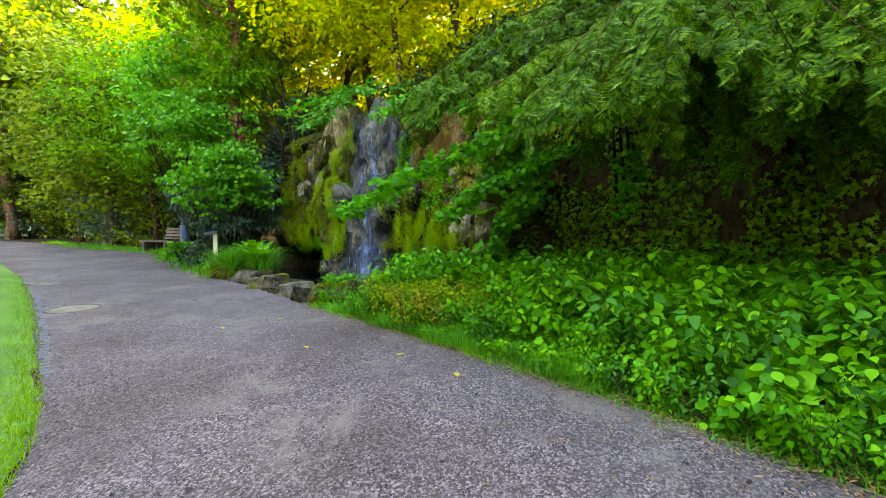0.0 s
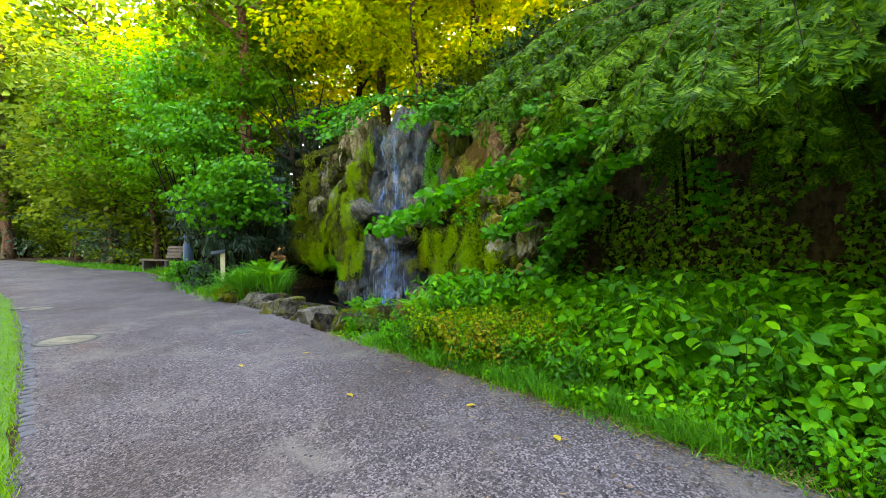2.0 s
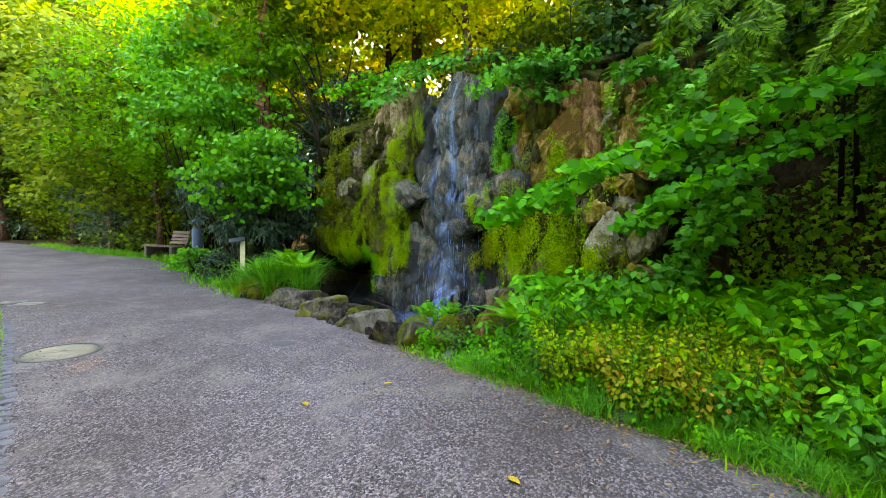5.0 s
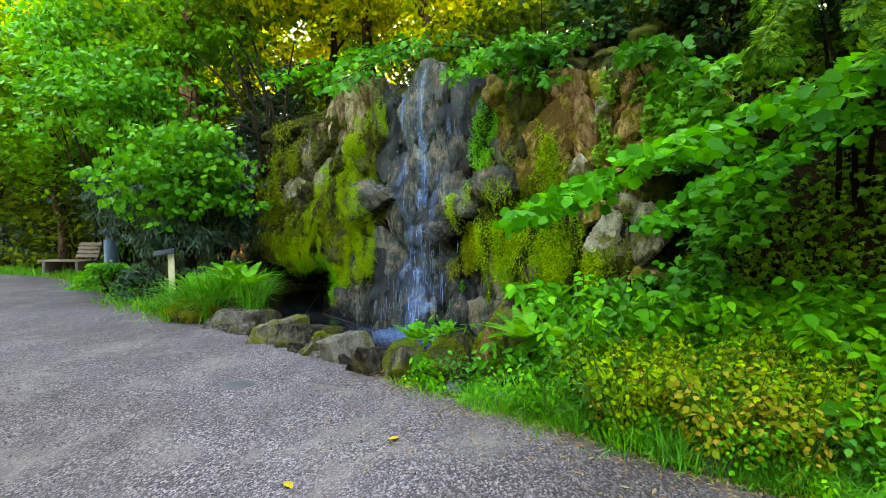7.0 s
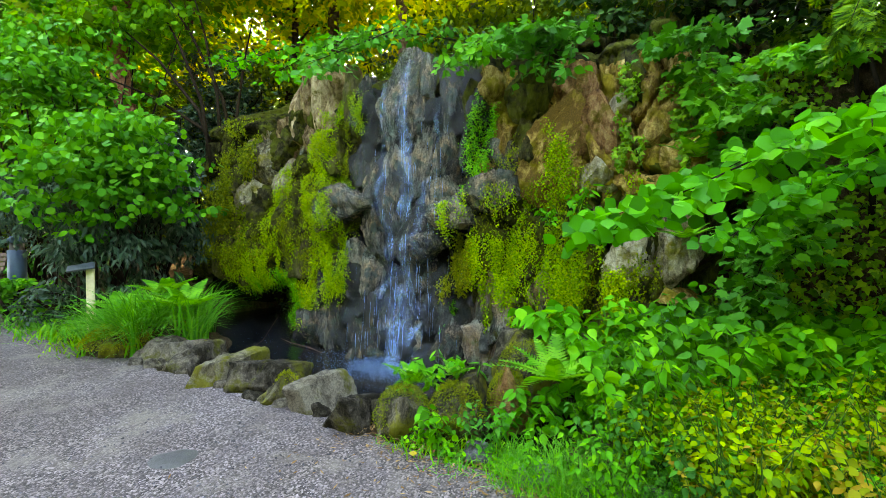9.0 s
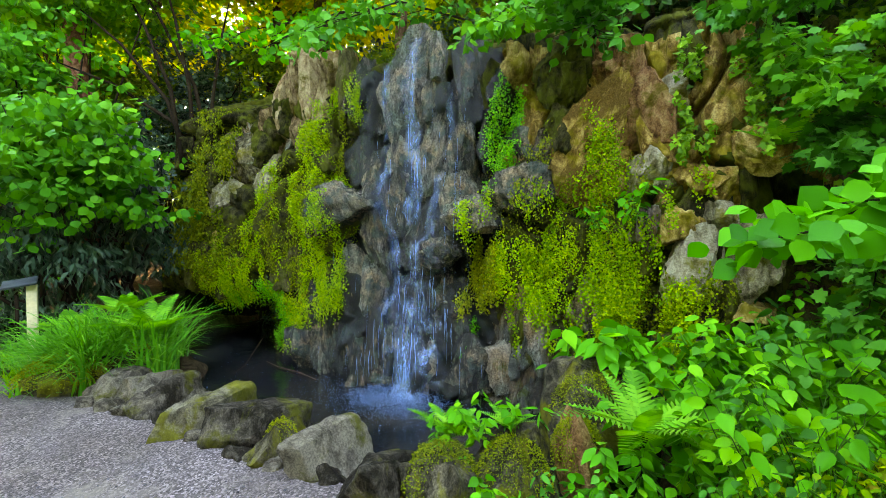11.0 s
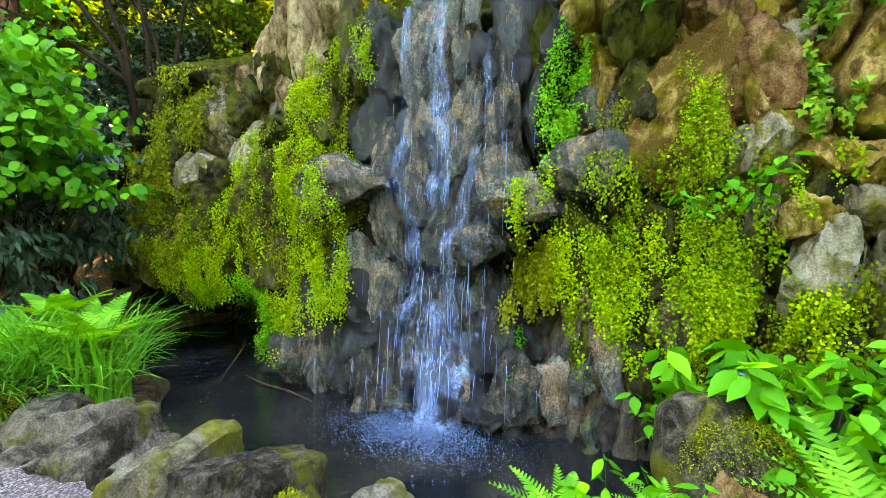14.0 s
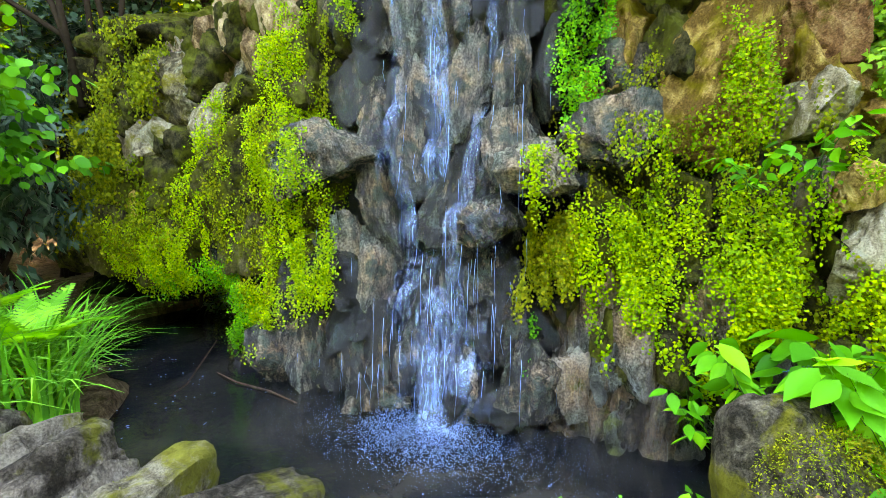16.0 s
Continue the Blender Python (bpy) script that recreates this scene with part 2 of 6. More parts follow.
def gravel_material():
    m, n, l, p = shader("gravel path")
    big = noise_of(n, l, 0.5, 4.0, 0.6)
    mid = noise_of(n, l, 3.0, 6.0, 0.7)
    stones = cells_of(n, l, 92.0)
    small = cells_of(n, l, 170.0)
    tone = ramp_of(n, l, stones.outputs["Color"], [(0.12, (0.028, 0.025, 0.026)), (0.5, (0.115, 0.103, 0.106)), (0.92, (0.50, 0.455, 0.46))])
    fines = ramp_of(n, l, small.outputs["Color"], [(0.15, (0.045, 0.040, 0.041)), (0.85, (0.20, 0.180, 0.184))])
    col = mix_colour(n, l, ramp_of(n, l, mid, [(0.35, (0.1, 0.1, 0.1)), (0.65, (0.6, 0.6, 0.6))]), tone, fines)
    col = mix_colour(n, l, 1.0, col, ramp_of(n, l, big, [(0.34, (0.49, 0.40, 0.35)), (0.64, (0.82, 0.73, 0.73))]), "MULTIPLY")
    dust = ramp_of(n, l, noise_of(n, l, 1.2, 6.0, 0.72, warp=0.5), [(0.52, (0, 0, 0)), (0.68, (0.8, 0.8, 0.8))])
    col = mix_colour(n, l, dust, col, (0.18, 0.147, 0.125))
    l.new(col, p.inputs["Base Color"])
    p.inputs["Roughness"].default_value = 0.85
    p.inputs["Specular IOR Level"].default_value = 0.3
    h = maths(n, l, "ADD", maths(n, l, "MULTIPLY", stones.outputs["Distance"], -1.0), maths(n, l, "MULTIPLY", small.outputs["Distance"], -0.6))
    bump_to(n, l, p, h, 0.8, 0.010)
    return m


def pool_material():
    m, n, l, p = shader("dark pool water")
    murk = noise_of(n, l, 1.1, 4.0, 0.6, warp=0.5)
    l.new(ramp_of(n, l, murk, [(0.42, (0.004, 0.005, 0.006)), (0.66, (0.024, 0.021, 0.017))]), p.inputs["Base Color"])
    p.inputs["Roughness"].default_value = 0.07
    p.inputs["IOR"].default_value = 1.33
    rip = noise_of(n, l, 9.0, 3.0, 0.5, warp=0.6)
    bump_to(n, l, p, rip, 0.2, 0.025)
    return m


def water_material(name, cover, scale):
    """Falling water: broken white threads with clear gaps between."""
    m, n, l, p = shader(name)
    p.inputs["Base Color"].default_value = (0.27, 0.45, 0.80, 1)
    p.inputs["Roughness"].default_value = 0.18
    p.inputs["Specular IOR Level"].default_value = 0.7
    fine = noise_of(n, l, scale, 5.0, 0.7, stretch=(1.0, 1.0, 0.07), warp=0.5)
    wide = noise_of(n, l, 5.0, 3.0, 0.6, stretch=(1.0, 1.0, 0.35))
    f = maths(n, l, "ADD", maths(n, l, "MULTIPLY", fine, 0.7), maths(n, l, "MULTIPLY", wide, 0.3))
    fac = ramp_of(n, l, f, [(0.60 - cover, (0, 0, 0)), (0.80 - cover, (0.62, 0.62, 0.62))])
    clear = n.new("ShaderNodeBsdfTransparent")
    mx = n.new("ShaderNodeMixShader")
    l.new(fac, mx.inputs[0])
    l.new(clear.outputs[0], mx.inputs[1])
    l.new(p.outputs[0], mx.inputs[2])
    l.new(mx.outputs[0], n["Material Output"].inputs[0])
    bump_to(n, l, p, fine, 0.5, 0.02)
    return m


M["gravel"] = gravel_material()
M["pool"] = pool_material()
M["water"] = water_material("falling water", 0.14, 60.0)
M["film"] = water_material("water film", 0.07, 65.0)
M["foam"] = plain("white water drops", (0.24, 0.44, 0.82), 0.25, spots=0.1)


# ---------------------------------------------------------------- geometry helpers
class Geo:
    """Collects vertices and faces, many pieces to one mesh."""

    def __init__(self):
        self.v, self.f, self.count = [], [], 0

    def add(self, verts, faces):
        self.v.extend(tuple(map(float, p)) for p in verts)
        self.f.extend(tuple(i + self.count for i in q) for q in faces)
        self.count += len(verts)

    def tube(self, points, radii, sides=6):
        pts = [Vector(p) for p in points]
        verts, faces = [], []
        for k, p in enumerate(pts):
            d = (pts[min(k + 1, len(pts) - 1)] - pts[max(k - 1, 0)]).normalized()
            u = d.orthogonal().normalized() if k == 0 else (u - d * u.dot(d)).normalized()
            w = d.cross(u)
            for j in range(sides):
                a = 2 * math.pi * j / sides
                verts.append(p + (u * math.cos(a) + w * math.sin(a)) * radii[k])
        for k in range(len(pts) - 1):
            for j in range(sides):
                a, b = k * sides + j, k * sides + (j + 1) % sides
                faces.append((a, b, b + sides, a + sides))
        faces.append(tuple(range(sides))[::-1])
        faces.append(tuple(range((len(pts) - 1) * sides, len(pts) * sides)))
        self.add(verts, faces)

    def box(self, cx, cy, cz, sx, sy, sz):
        x, y, z = sx / 2, sy / 2, sz / 2
        vs = [(cx + i * x, cy + j * y, cz + k * z) for k in (-1, 1) for j in (-1, 1) for i in (-1, 1)]
        self.add(vs, [(0, 2, 3, 1), (4, 5, 7, 6), (0, 1, 5, 4), (1, 3, 7, 5), (3, 2, 6, 7), (2, 0, 4, 6)])

    def mesh(self, name, smooth=True):
        me = bpy.data.meshes.new(name)
        me.from_pydata(self.v, [], self.f)
        if smooth:
            me.shade_smooth()
        me.update()
        return me


def part(name, data, material, parent=None, label="", **tags):
    """Links a mesh (or a Geo) as one object, under a thing if a parent is given."""
    me = data.mesh(name) if isinstance(data, Geo) else data
    me.materials.append(material)
    ob = new(name, me)
    if parent is not None:
        ob.parent = parent
    return tagged(ob, label, **tags)


def bevelled(ob, width=0.01, segments=2):
    b = ob.modifiers.new("edge", "BEVEL")
    b.width, b.segments, b.limit_method = width, segments, "ANGLE"
    return ob


def leaf_shape(half, fold=0.05, droop=0.14, teeth=0.0):
    """A leaf of length 1: half-widths from base to tip, folded along its rib, tip bent down."""
    n = len(half) + 1
    vs, fs = [(0, 0, 0)], []
    for k, w in enumerate(half):
        u = (k + 1) / n
        z = -droop * u * u
        v = u + teeth * (1 if k % 2 else -1)
        vs += [(u, 0, z - fold), (v, w, z + fold * 0.6), (v, -w, z + fold * 0.6)]
    vs.append((1, 0, -droop))
    fs += [(0, 1, 2), (0, 3, 1)]
    for k in range(len(half) - 1):
        a = 1 + 3 * k
        fs += [(a, a + 3, a + 4, a + 1), (a, a + 2, a + 5, a + 3)]
    a = len(vs) - 4
    fs += [(a, a + 3, a + 1), (a, a + 2, a + 3)]
    return vs, fs


OVATE = leaf_shape((0.36, 0.5, 0.42, 0.22))
NETTLE = leaf_shape((0.4, 0.52, 0.46, 0.34, 0.17), 0.06, 0.2, 0.03)
HAZEL_LEAF = leaf_shape((0.36, 0.48, 0.56, 0.52, 0.42, 0.17), 0.04, 0.16, 0.025)
MAPLE = ([(0, 0, 0), (-0.08, 0.3, 0.02), (0.16, 0.36, 0.03), (0.22, 0.62, -0.02), (0.42, 0.42, 0.03), (0.66, 0.5, -0.03), (0.66, 0.24, 0.03), (1, 0, -0.12),
          (0.66, -0.24, 0.03), (0.66, -0.5, -0.03), (0.42, -0.42, 0.03), (0.22, -0.62, -0.02), (0.16, -0.36, 0.03), (-0.08, -0.3, 0.02), (0.4, 0, -0.04)],
         [(0, 14, 2, 1), (14, 4, 3, 2), (14, 6, 5, 4), (14, 7, 6), (14, 8, 7), (14, 10, 9, 8), (14, 12, 11, 10), (0, 13, 12, 14)])
ROUND = ([(0, 0, 0), (0.2, 0.5, 0.03), (0.6, 0.55, 0.05), (0.95, 0.25, 0), (0.95, -0.25, 0), (0.6, -0.55, 0.05), (0.2, -0.5, 0.03)],
         [(0, 3, 2, 1), (0, 4, 3), (0, 6, 5, 4)])
LANCE = ([(0, 0, 0), (0.4, 0.5, 0.06), (1, 0, -0.25), (0.4, -0.5, 0.06), (0.45, 0, 0)], [(0, 4, 1), (4, 2, 1), (0, 3, 4), (4, 3, 2)])
FACET = ([(0, 0, 0), (0.45, 0.42, 0.05), (1, 0, -0.1), (0.45, -0.42, 0.05)], [(0, 2, 1), (0, 3, 2)])
LOBED = ([(0, 0, 0), (-0.1, 0.4, 0.02), (0.35, 0.62, 0), (0.4, 0.28, 0.03), (1, 0, -0.06), (0.4, -0.28, 0.03), (0.35, -0.62, 0), (-0.1, -0.4, 0.02)],
         [(0, 3, 2, 1), (0, 5, 4, 3), (0, 7, 6, 5)])


def frond_shape(pairs, width, droop, lean=0.35, swell=0.25):
    """A feathered frond of length 1: a row of leaflets on both sides of an arching rib."""
    vs, fs = [], []
    for k in range(pairs):
        u = 0.08 + 0.9 * k / (pairs - 1)
        reach = width * (math.sin(min(1, (u + 0.05) / swell) * math.pi / 2)) * (1 - u) ** 0.7 + 0.02
        z, half = -droop * u * u, 0.42 / pairs
        for side in (-1, 1):
            b = len(vs)
            vs += [(u - half, 0, z), (u + half, 0, z), (u + lean * reach + half * 0.6, side * reach * 0.75, z - 0.1 * reach), (u + lean * reach * 1.3, side * reach, z - 0.22 * reach),
                   (u + lean * reach * 0.7 - half * 0.5, side * reach * 0.6, z - 0.06 * reach)]
            fs += [(b, b + 1, b + 2, b + 3, b + 4)] if side > 0 else [(b + 4, b + 3, b + 2, b + 1, b)]
    return vs, fs


FERN = frond_shape(16, 0.24, 0.35)


def spray_shape():
    """A flat fan of needled twigs: narrow pointed side twigs on both sides of a drooping axis."""
    vs, fs = [], []

    def blade(u, side, reach, ahead, wide, z):
        b = len(vs)
        du, dv = ahead * reach, side * reach
        vs.extend([(u, 0, z), (u + du * 0.5 - wide * 0.7, dv * 0.5, z - 0.03), (u + du, dv, z - 0.12 * reach - 0.05), (u + du * 0.5 + wide * 0.7, dv * 0.5 - side * wide * 0.3, z - 0.03)])
        fs.append((b, b + 1, b + 2, b + 3) if side < 0 else (b + 3, b + 2, b + 1, b))
    for k in range(5):
        u = 0.05 + 0.17 * k
        reach = (0.34, 0.46, 0.44, 0.34, 0.2)[k]
        for side in (-1, 1):
            blade(u + (0.03 if side > 0 else 0), side, reach, 0.8, 0.12, -0.2 * u * u)
    b = len(vs)
    vs.extend([(0.75, 0, -0.11), (0.88, 0.06, -0.15), (1.05, 0, -0.24), (0.88, -0.06, -0.15)])
    fs.append((b, b + 3, b + 2, b + 1))
    return vs, fs


SPRAY = spray_shape()


def leaves(name, shape, P, D, N, length, width):
    """One mesh of many leaves: at P, pointing along D, facing N."""
    P, D, N = (np.asarray(a, float).reshape(-1, 3) for a in (P, D, N))
    n = len(P)
    L = np.broadcast_to(np.asarray(length, float), (n,))
    W = np.broadcast_to(np.asarray(width, float), (n,))
    D = D / np.linalg.norm(D, axis=1, keepdims=True)
    S = np.cross(N, D)
    S /= np.linalg.norm(S, axis=1, keepdims=True) + 1e-9
    U = np.cross(D, S)
    sv = np.array(shape[0], float)
    V = (P[:, None] + D[:, None] * (sv[None, :, 0:1] * L[:, None, None]) + S[:, None] * (sv[None, :, 1:2] * W[:, None, None])
         + U[:, None] * (sv[None, :, 2:3] * L[:, None, None])).reshape(-1, 3)
    sizes = np.array([len(q) for q in shape[1]])
    flat = np.array([i for q in shape[1] for i in q])
    k = len(sv)
    loops = (flat[None] + (np.arange(n) * k)[:, None]).ravel()
    totals = np.tile(sizes, n)
    starts = np.concatenate(([0], np.cumsum(totals)[:-1]))
    me = bpy.data.meshes.new(name)
    me.vertices.add(len(V))
    me.vertices.foreach_set("co", V.ravel())
    me.loops.add(len(loops))
    me.loops.foreach_set("vertex_index", loops.astype(np.int32))
    me.polygons.add(len(totals))
    me.polygons.foreach_set("loop_start", starts.astype(np.int32))
    me.polygons.foreach_set("loop_total", totals.astype(np.int32))
    me.update(calc_edges=True)
    me.validate()
    me.shade_smooth()
    return me


def rng(seed):
    return np.random.default_rng(seed)


def unit(a):
    return a / (np.linalg.norm(a, axis=-1, keepdims=True) + 1e-9)


def smooth(a, b, x):
    t = min(1.0, max(0.0, (x - a) / (b - a)))
    return t * t * (3 - 2 * t)


# ---------------------------------------------------------------- the lie of the land
CORNER = Vector((0.4, 6.6, 0))          # foot of the cliff's near end
ALONG = Vector((-0.6801, 0.7331, 0))    # along the cliff's foot
INTO = Vector((0.7331, 0.6801, 0))      # into the hill
WATER_Z = -0.12


def sq(x, y):
    d = Vector((x, y, 0)) - CORNER
    return d.dot(ALONG), d.dot(INTO)


def on_cliff(s, q, z):
    return CORNER + ALONG * s + INTO * q + Vector((0, 0, z))


def path_z(x, y):
    return 0.03 + 0.09 * smooth(-2.8, -1.0, x) * (1 - smooth(5.0, 6.5, y))


def in_pool(s, q):
    """1 in the pool, 0 outside its rim."""
    edge_q = 1.05 * smooth(4.3, 5.6, s)
    return smooth(-1.75 + edge_q, -1.45 + edge_q, q) * smooth(0.35, 0.75, s) * (1 - smooth(7.5, 8.1, s)) * (1 - smooth(1.9, 2.4, q))


def land_z(x, y):
    s, q = sq(x, y)
    z = path_z(x, y)
    z -= 0.5 * in_pool(s, q)
    foot = 0.75 if s > 0 else 0.75 + 0.55 * smooth(0, -1.2, s)
    foot += 3.0 * smooth(4.8, 5.6, s) * (1 - smooth(7.3, 8.2, s))
    wide = 0.7 + 4.5 * smooth(8, 11, s)
    high = 3.5 - 1.2 * smooth(8, 13, s)
    z += high * smooth(foot, foot + wide, q)
    z += 0.16 * max(0.0, q - foot - wide) if q > foot + wide else 0.0
    bank = smooth(-1.6, 0.4, q) * (1 - smooth(0.2, 0.9, s))
    z += 0.16 * bank
    left_bank = smooth(7.3, 8.2, s) * smooth(-1.1, 0.6, q)
    z += 0.45 * left_bank
    return z + 0.02 * noise.noise((x * 1.3, y * 1.3, 0))


def land():
    """One sheet, finely divided near the walk and running out to the horizon."""
    axis_x = [-900, -300, -120, -70, -45, -34] + list(np.arange(-28, -12, 1.0)) + list(np.arange(-12, 7, 0.2)) + list(np.arange(7, 16, 1.0)) + [22, 34, 60, 130, 400, 900]
    axis_y = [-900, -300, -100, -40, -20, -10, -6, -4] + list(np.arange(-3, 1, 0.5)) + list(np.arange(1, 15, 0.2)) + list(np.arange(15, 32, 1.0)) + [36, 45, 70, 130, 400, 900]
    verts = [(x, y, land_z(x, y)) for y in axis_y for x in axis_x]
    n = len(axis_x)
    faces = [(j * n + i, j * n + i + 1, (j + 1) * n + i + 1, (j + 1) * n + i) for j in range(len(axis_y) - 1) for i in range(n - 1)]
    g = Geo()
    g.add(verts, faces)
    part("ground", g, M["soil"], label="dark woodland soil with moss and litter", category="ground", kind="structure")


RIGHT = [(7.5, -7), (4.2, -2), (2.5, 0.9), (1.8, 1.93), (1.02, 2.9), (0.33, 3.66), (-0.5, 4.5), (-1.25, 5.3), (-2.05, 6.38), (-2.65, 7.12), (-3.4, 7.95),
         (-4.32, 8.73), (-5.4, 9.6), (-6.8, 11.2), (-9.0, 13.7), (-11.7, 16.4), (-14.5, 17.9), (-18.4, 20.4), (-24, 24.0), (-34, 28)]
LEFT = [(-1.4, -7), (-1.3, -2), (-1.6, 0.9), (-2.1, 1.95), (-2.6, 2.6), (-3.1, 3.15), (-3.75, 3.8), (-4.5, 4.6), (-5.3, 5.4), (-5.9, 6.0), (-6.6, 6.7),
        (-7.4, 7.45), (-8.2, 8.2), (-9.6, 9.5), (-11.6, 11.2), (-13.4, 12.7), (-16, 14.8), (-19.5, 17.5), (-25.5, 20.5), (-36, 24)]


def edge(line, t):
    k = min(int(t), len(line) - 2)
    f = t - k
    p = [Vector((*line[min(max(i, 0), len(line) - 1)], 0)) for i in (k - 1, k, k + 1, k + 2)]
    return 0.5 * ((2 * p[1]) + (p[2] - p[0]) * f + (2 * p[0] - 5 * p[1] + 4 * p[2] - p[3]) * f * f + (3 * p[1] - p[0] - 3 * p[2] + p[3]) * f ** 3)


def gravel_path():
    g, cols, steps = Geo(), 22, (len(RIGHT) - 1) * 8
    verts, faces = [], []
    for i in range(steps + 1):
        t = i / 8
        a, b = edge(LEFT, t), edge(RIGHT, t)
        for j in range(cols + 1):
            f = j / cols
            p = a.lerp(b, f)
            if j in (0, cols):
                p += (b - a).normalized() * (0.07 * noise.noise((p.x * 2.2, p.y * 2.2, 3)) + (0.06 if j else -0.06))
            crown = 0.03 if 0 < j < cols else 0.004
            verts.append((p.x, p.y, path_z(p.x, p.y) + crown + 0.006 * noise.noise((p.x * 2, p.y * 2, 8))))
    for i in range(steps):
        for j in range(cols):
            k = i * (cols + 1) + j
            faces.append((k, k + 1, k + cols + 2, k + cols + 1))
    g.add(verts, faces)
    part("road", g, M["gravel"], label="grey gravel footpath with dusty patches", category="path", kind="structure")


def path_top(x, y):
    return path_z(x, y) + 0.03


land()
gravel_path()

# ---------------------------------------------------------------- cliff, pool and falls
def core_q(s, z):
    """The rock bed: tall craggy blocks with dark cracks between, leaning back a little."""
    w = 0.30 * noise.noise((s * 1.3, z * 1.3, 4)) + 0.10 * noise.noise((s * 4, z * 4, 7))
    far, seeds = noise.voronoi((s * 2.5 + w, z * 1.25 + w * 0.6, 0.0))
    block = noise.cell(seeds[0] * 9.7)
    lean = 0.16 * noise.cell(seeds[0] * 5.3) * (s * 2.5 + w - seeds[0].x) + 0.10 * noise.cell(seeds[0] * 3.1) * (z * 1.25 - seeds[0].y)
    q = 0.36 + 0.10 * z - 0.24 * smooth(0.0, 0.13, far[1] - far[0]) - 0.17 * block + lean
    small, other = noise.voronoi((s * 6.5 + w, z * 3.0 + w, 2.0))
    q -= 0.05 * smooth(0.0, 0.22, small[1] - small[0]) + 0.05 * noise.cell(other[0] * 7.7)
    q -= 0.05 * abs(noise.noise((s * 5, z * 2.6, 8))) + 0.035 * abs(noise.noise((s * 13, z * 7, 3))) + 0.016 * abs(noise.noise((s * 30, z * 18, 5)))
    q += 0.07 * noise.noise((s * 1.1, z * 1.1, 0.3)) + 0.05
    cave = smooth(5.3, 5.6, s) * (1 - smooth(7.5, 8.0, s)) * (1 - smooth(0.5, 0.85, z + 0.12 * noise.noise((s * 3, 0, 1))))
    q += 3.6 * cave
    q += 1.1 * smooth(0.2, -0.7, s) + 0.9 * smooth(7.6, 8.8, s)
    q += 1.0 * smooth(3.35, 4.0, z + 0.25 * noise.noise((s * 1.5, 2, 2)))
    # the foot spreads in sloping slabs towards the pool
    q -= 0.16 * smooth(0.75, -0.15, z) * smooth(1.3, 2.0, s) * (1 - smooth(4.4, 5.0, s))
    return q


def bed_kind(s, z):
    # cave lining: the darkest bed, its colour standing in for shade
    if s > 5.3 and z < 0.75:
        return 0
    n = 0.45 * noise.noise((s * 1.2, z * 1.2, 9))
    if s + n > 5.2 or z + n > 3.3:
        return 3
    # bed between the wet stones, coloured dark for the shade in the cracks
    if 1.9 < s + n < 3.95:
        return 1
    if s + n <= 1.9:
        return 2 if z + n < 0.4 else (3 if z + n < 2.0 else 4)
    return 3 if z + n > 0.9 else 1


def cliff_core():
    ns, nz = 430, 220
    g = Geo()
    verts = []
    for j in range(nz + 1):
        for i in range(ns + 1):
            s, z = -0.8 + 9.8 * i / ns, -0.7 + 4.75 * j / nz
            verts.append(on_cliff(s, core_q(s, z), z))
    faces = [(j * (ns + 1) + i, (j + 1) * (ns + 1) + i, (j + 1) * (ns + 1) + i + 1, j * (ns + 1) + i + 1) for j in range(nz) for i in range(ns)]
    g.add(verts, faces)
    # coarse back of the cliff
    back = [on_cliff(-0.8 + 9.8 * i / 12, core_q(-0.8 + 9.8 * i / 12, -0.7 + 4.75 * j / 6) + 0.9, -0.7 + 4.75 * j / 6) for j in range(7) for i in range(13)]
    g.add(back, [(j * 13 + i, j * 13 + i + 1, (j + 1) * 13 + i + 1, (j + 1) * 13 + i) for j in range(6) for i in range(12)])
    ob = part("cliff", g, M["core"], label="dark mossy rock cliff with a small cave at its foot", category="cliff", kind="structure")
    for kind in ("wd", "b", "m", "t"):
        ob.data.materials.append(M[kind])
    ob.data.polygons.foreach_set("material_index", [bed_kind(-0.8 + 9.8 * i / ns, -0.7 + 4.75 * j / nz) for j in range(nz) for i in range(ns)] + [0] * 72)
    return ob


cliff = cliff_core()
ROCKS = []


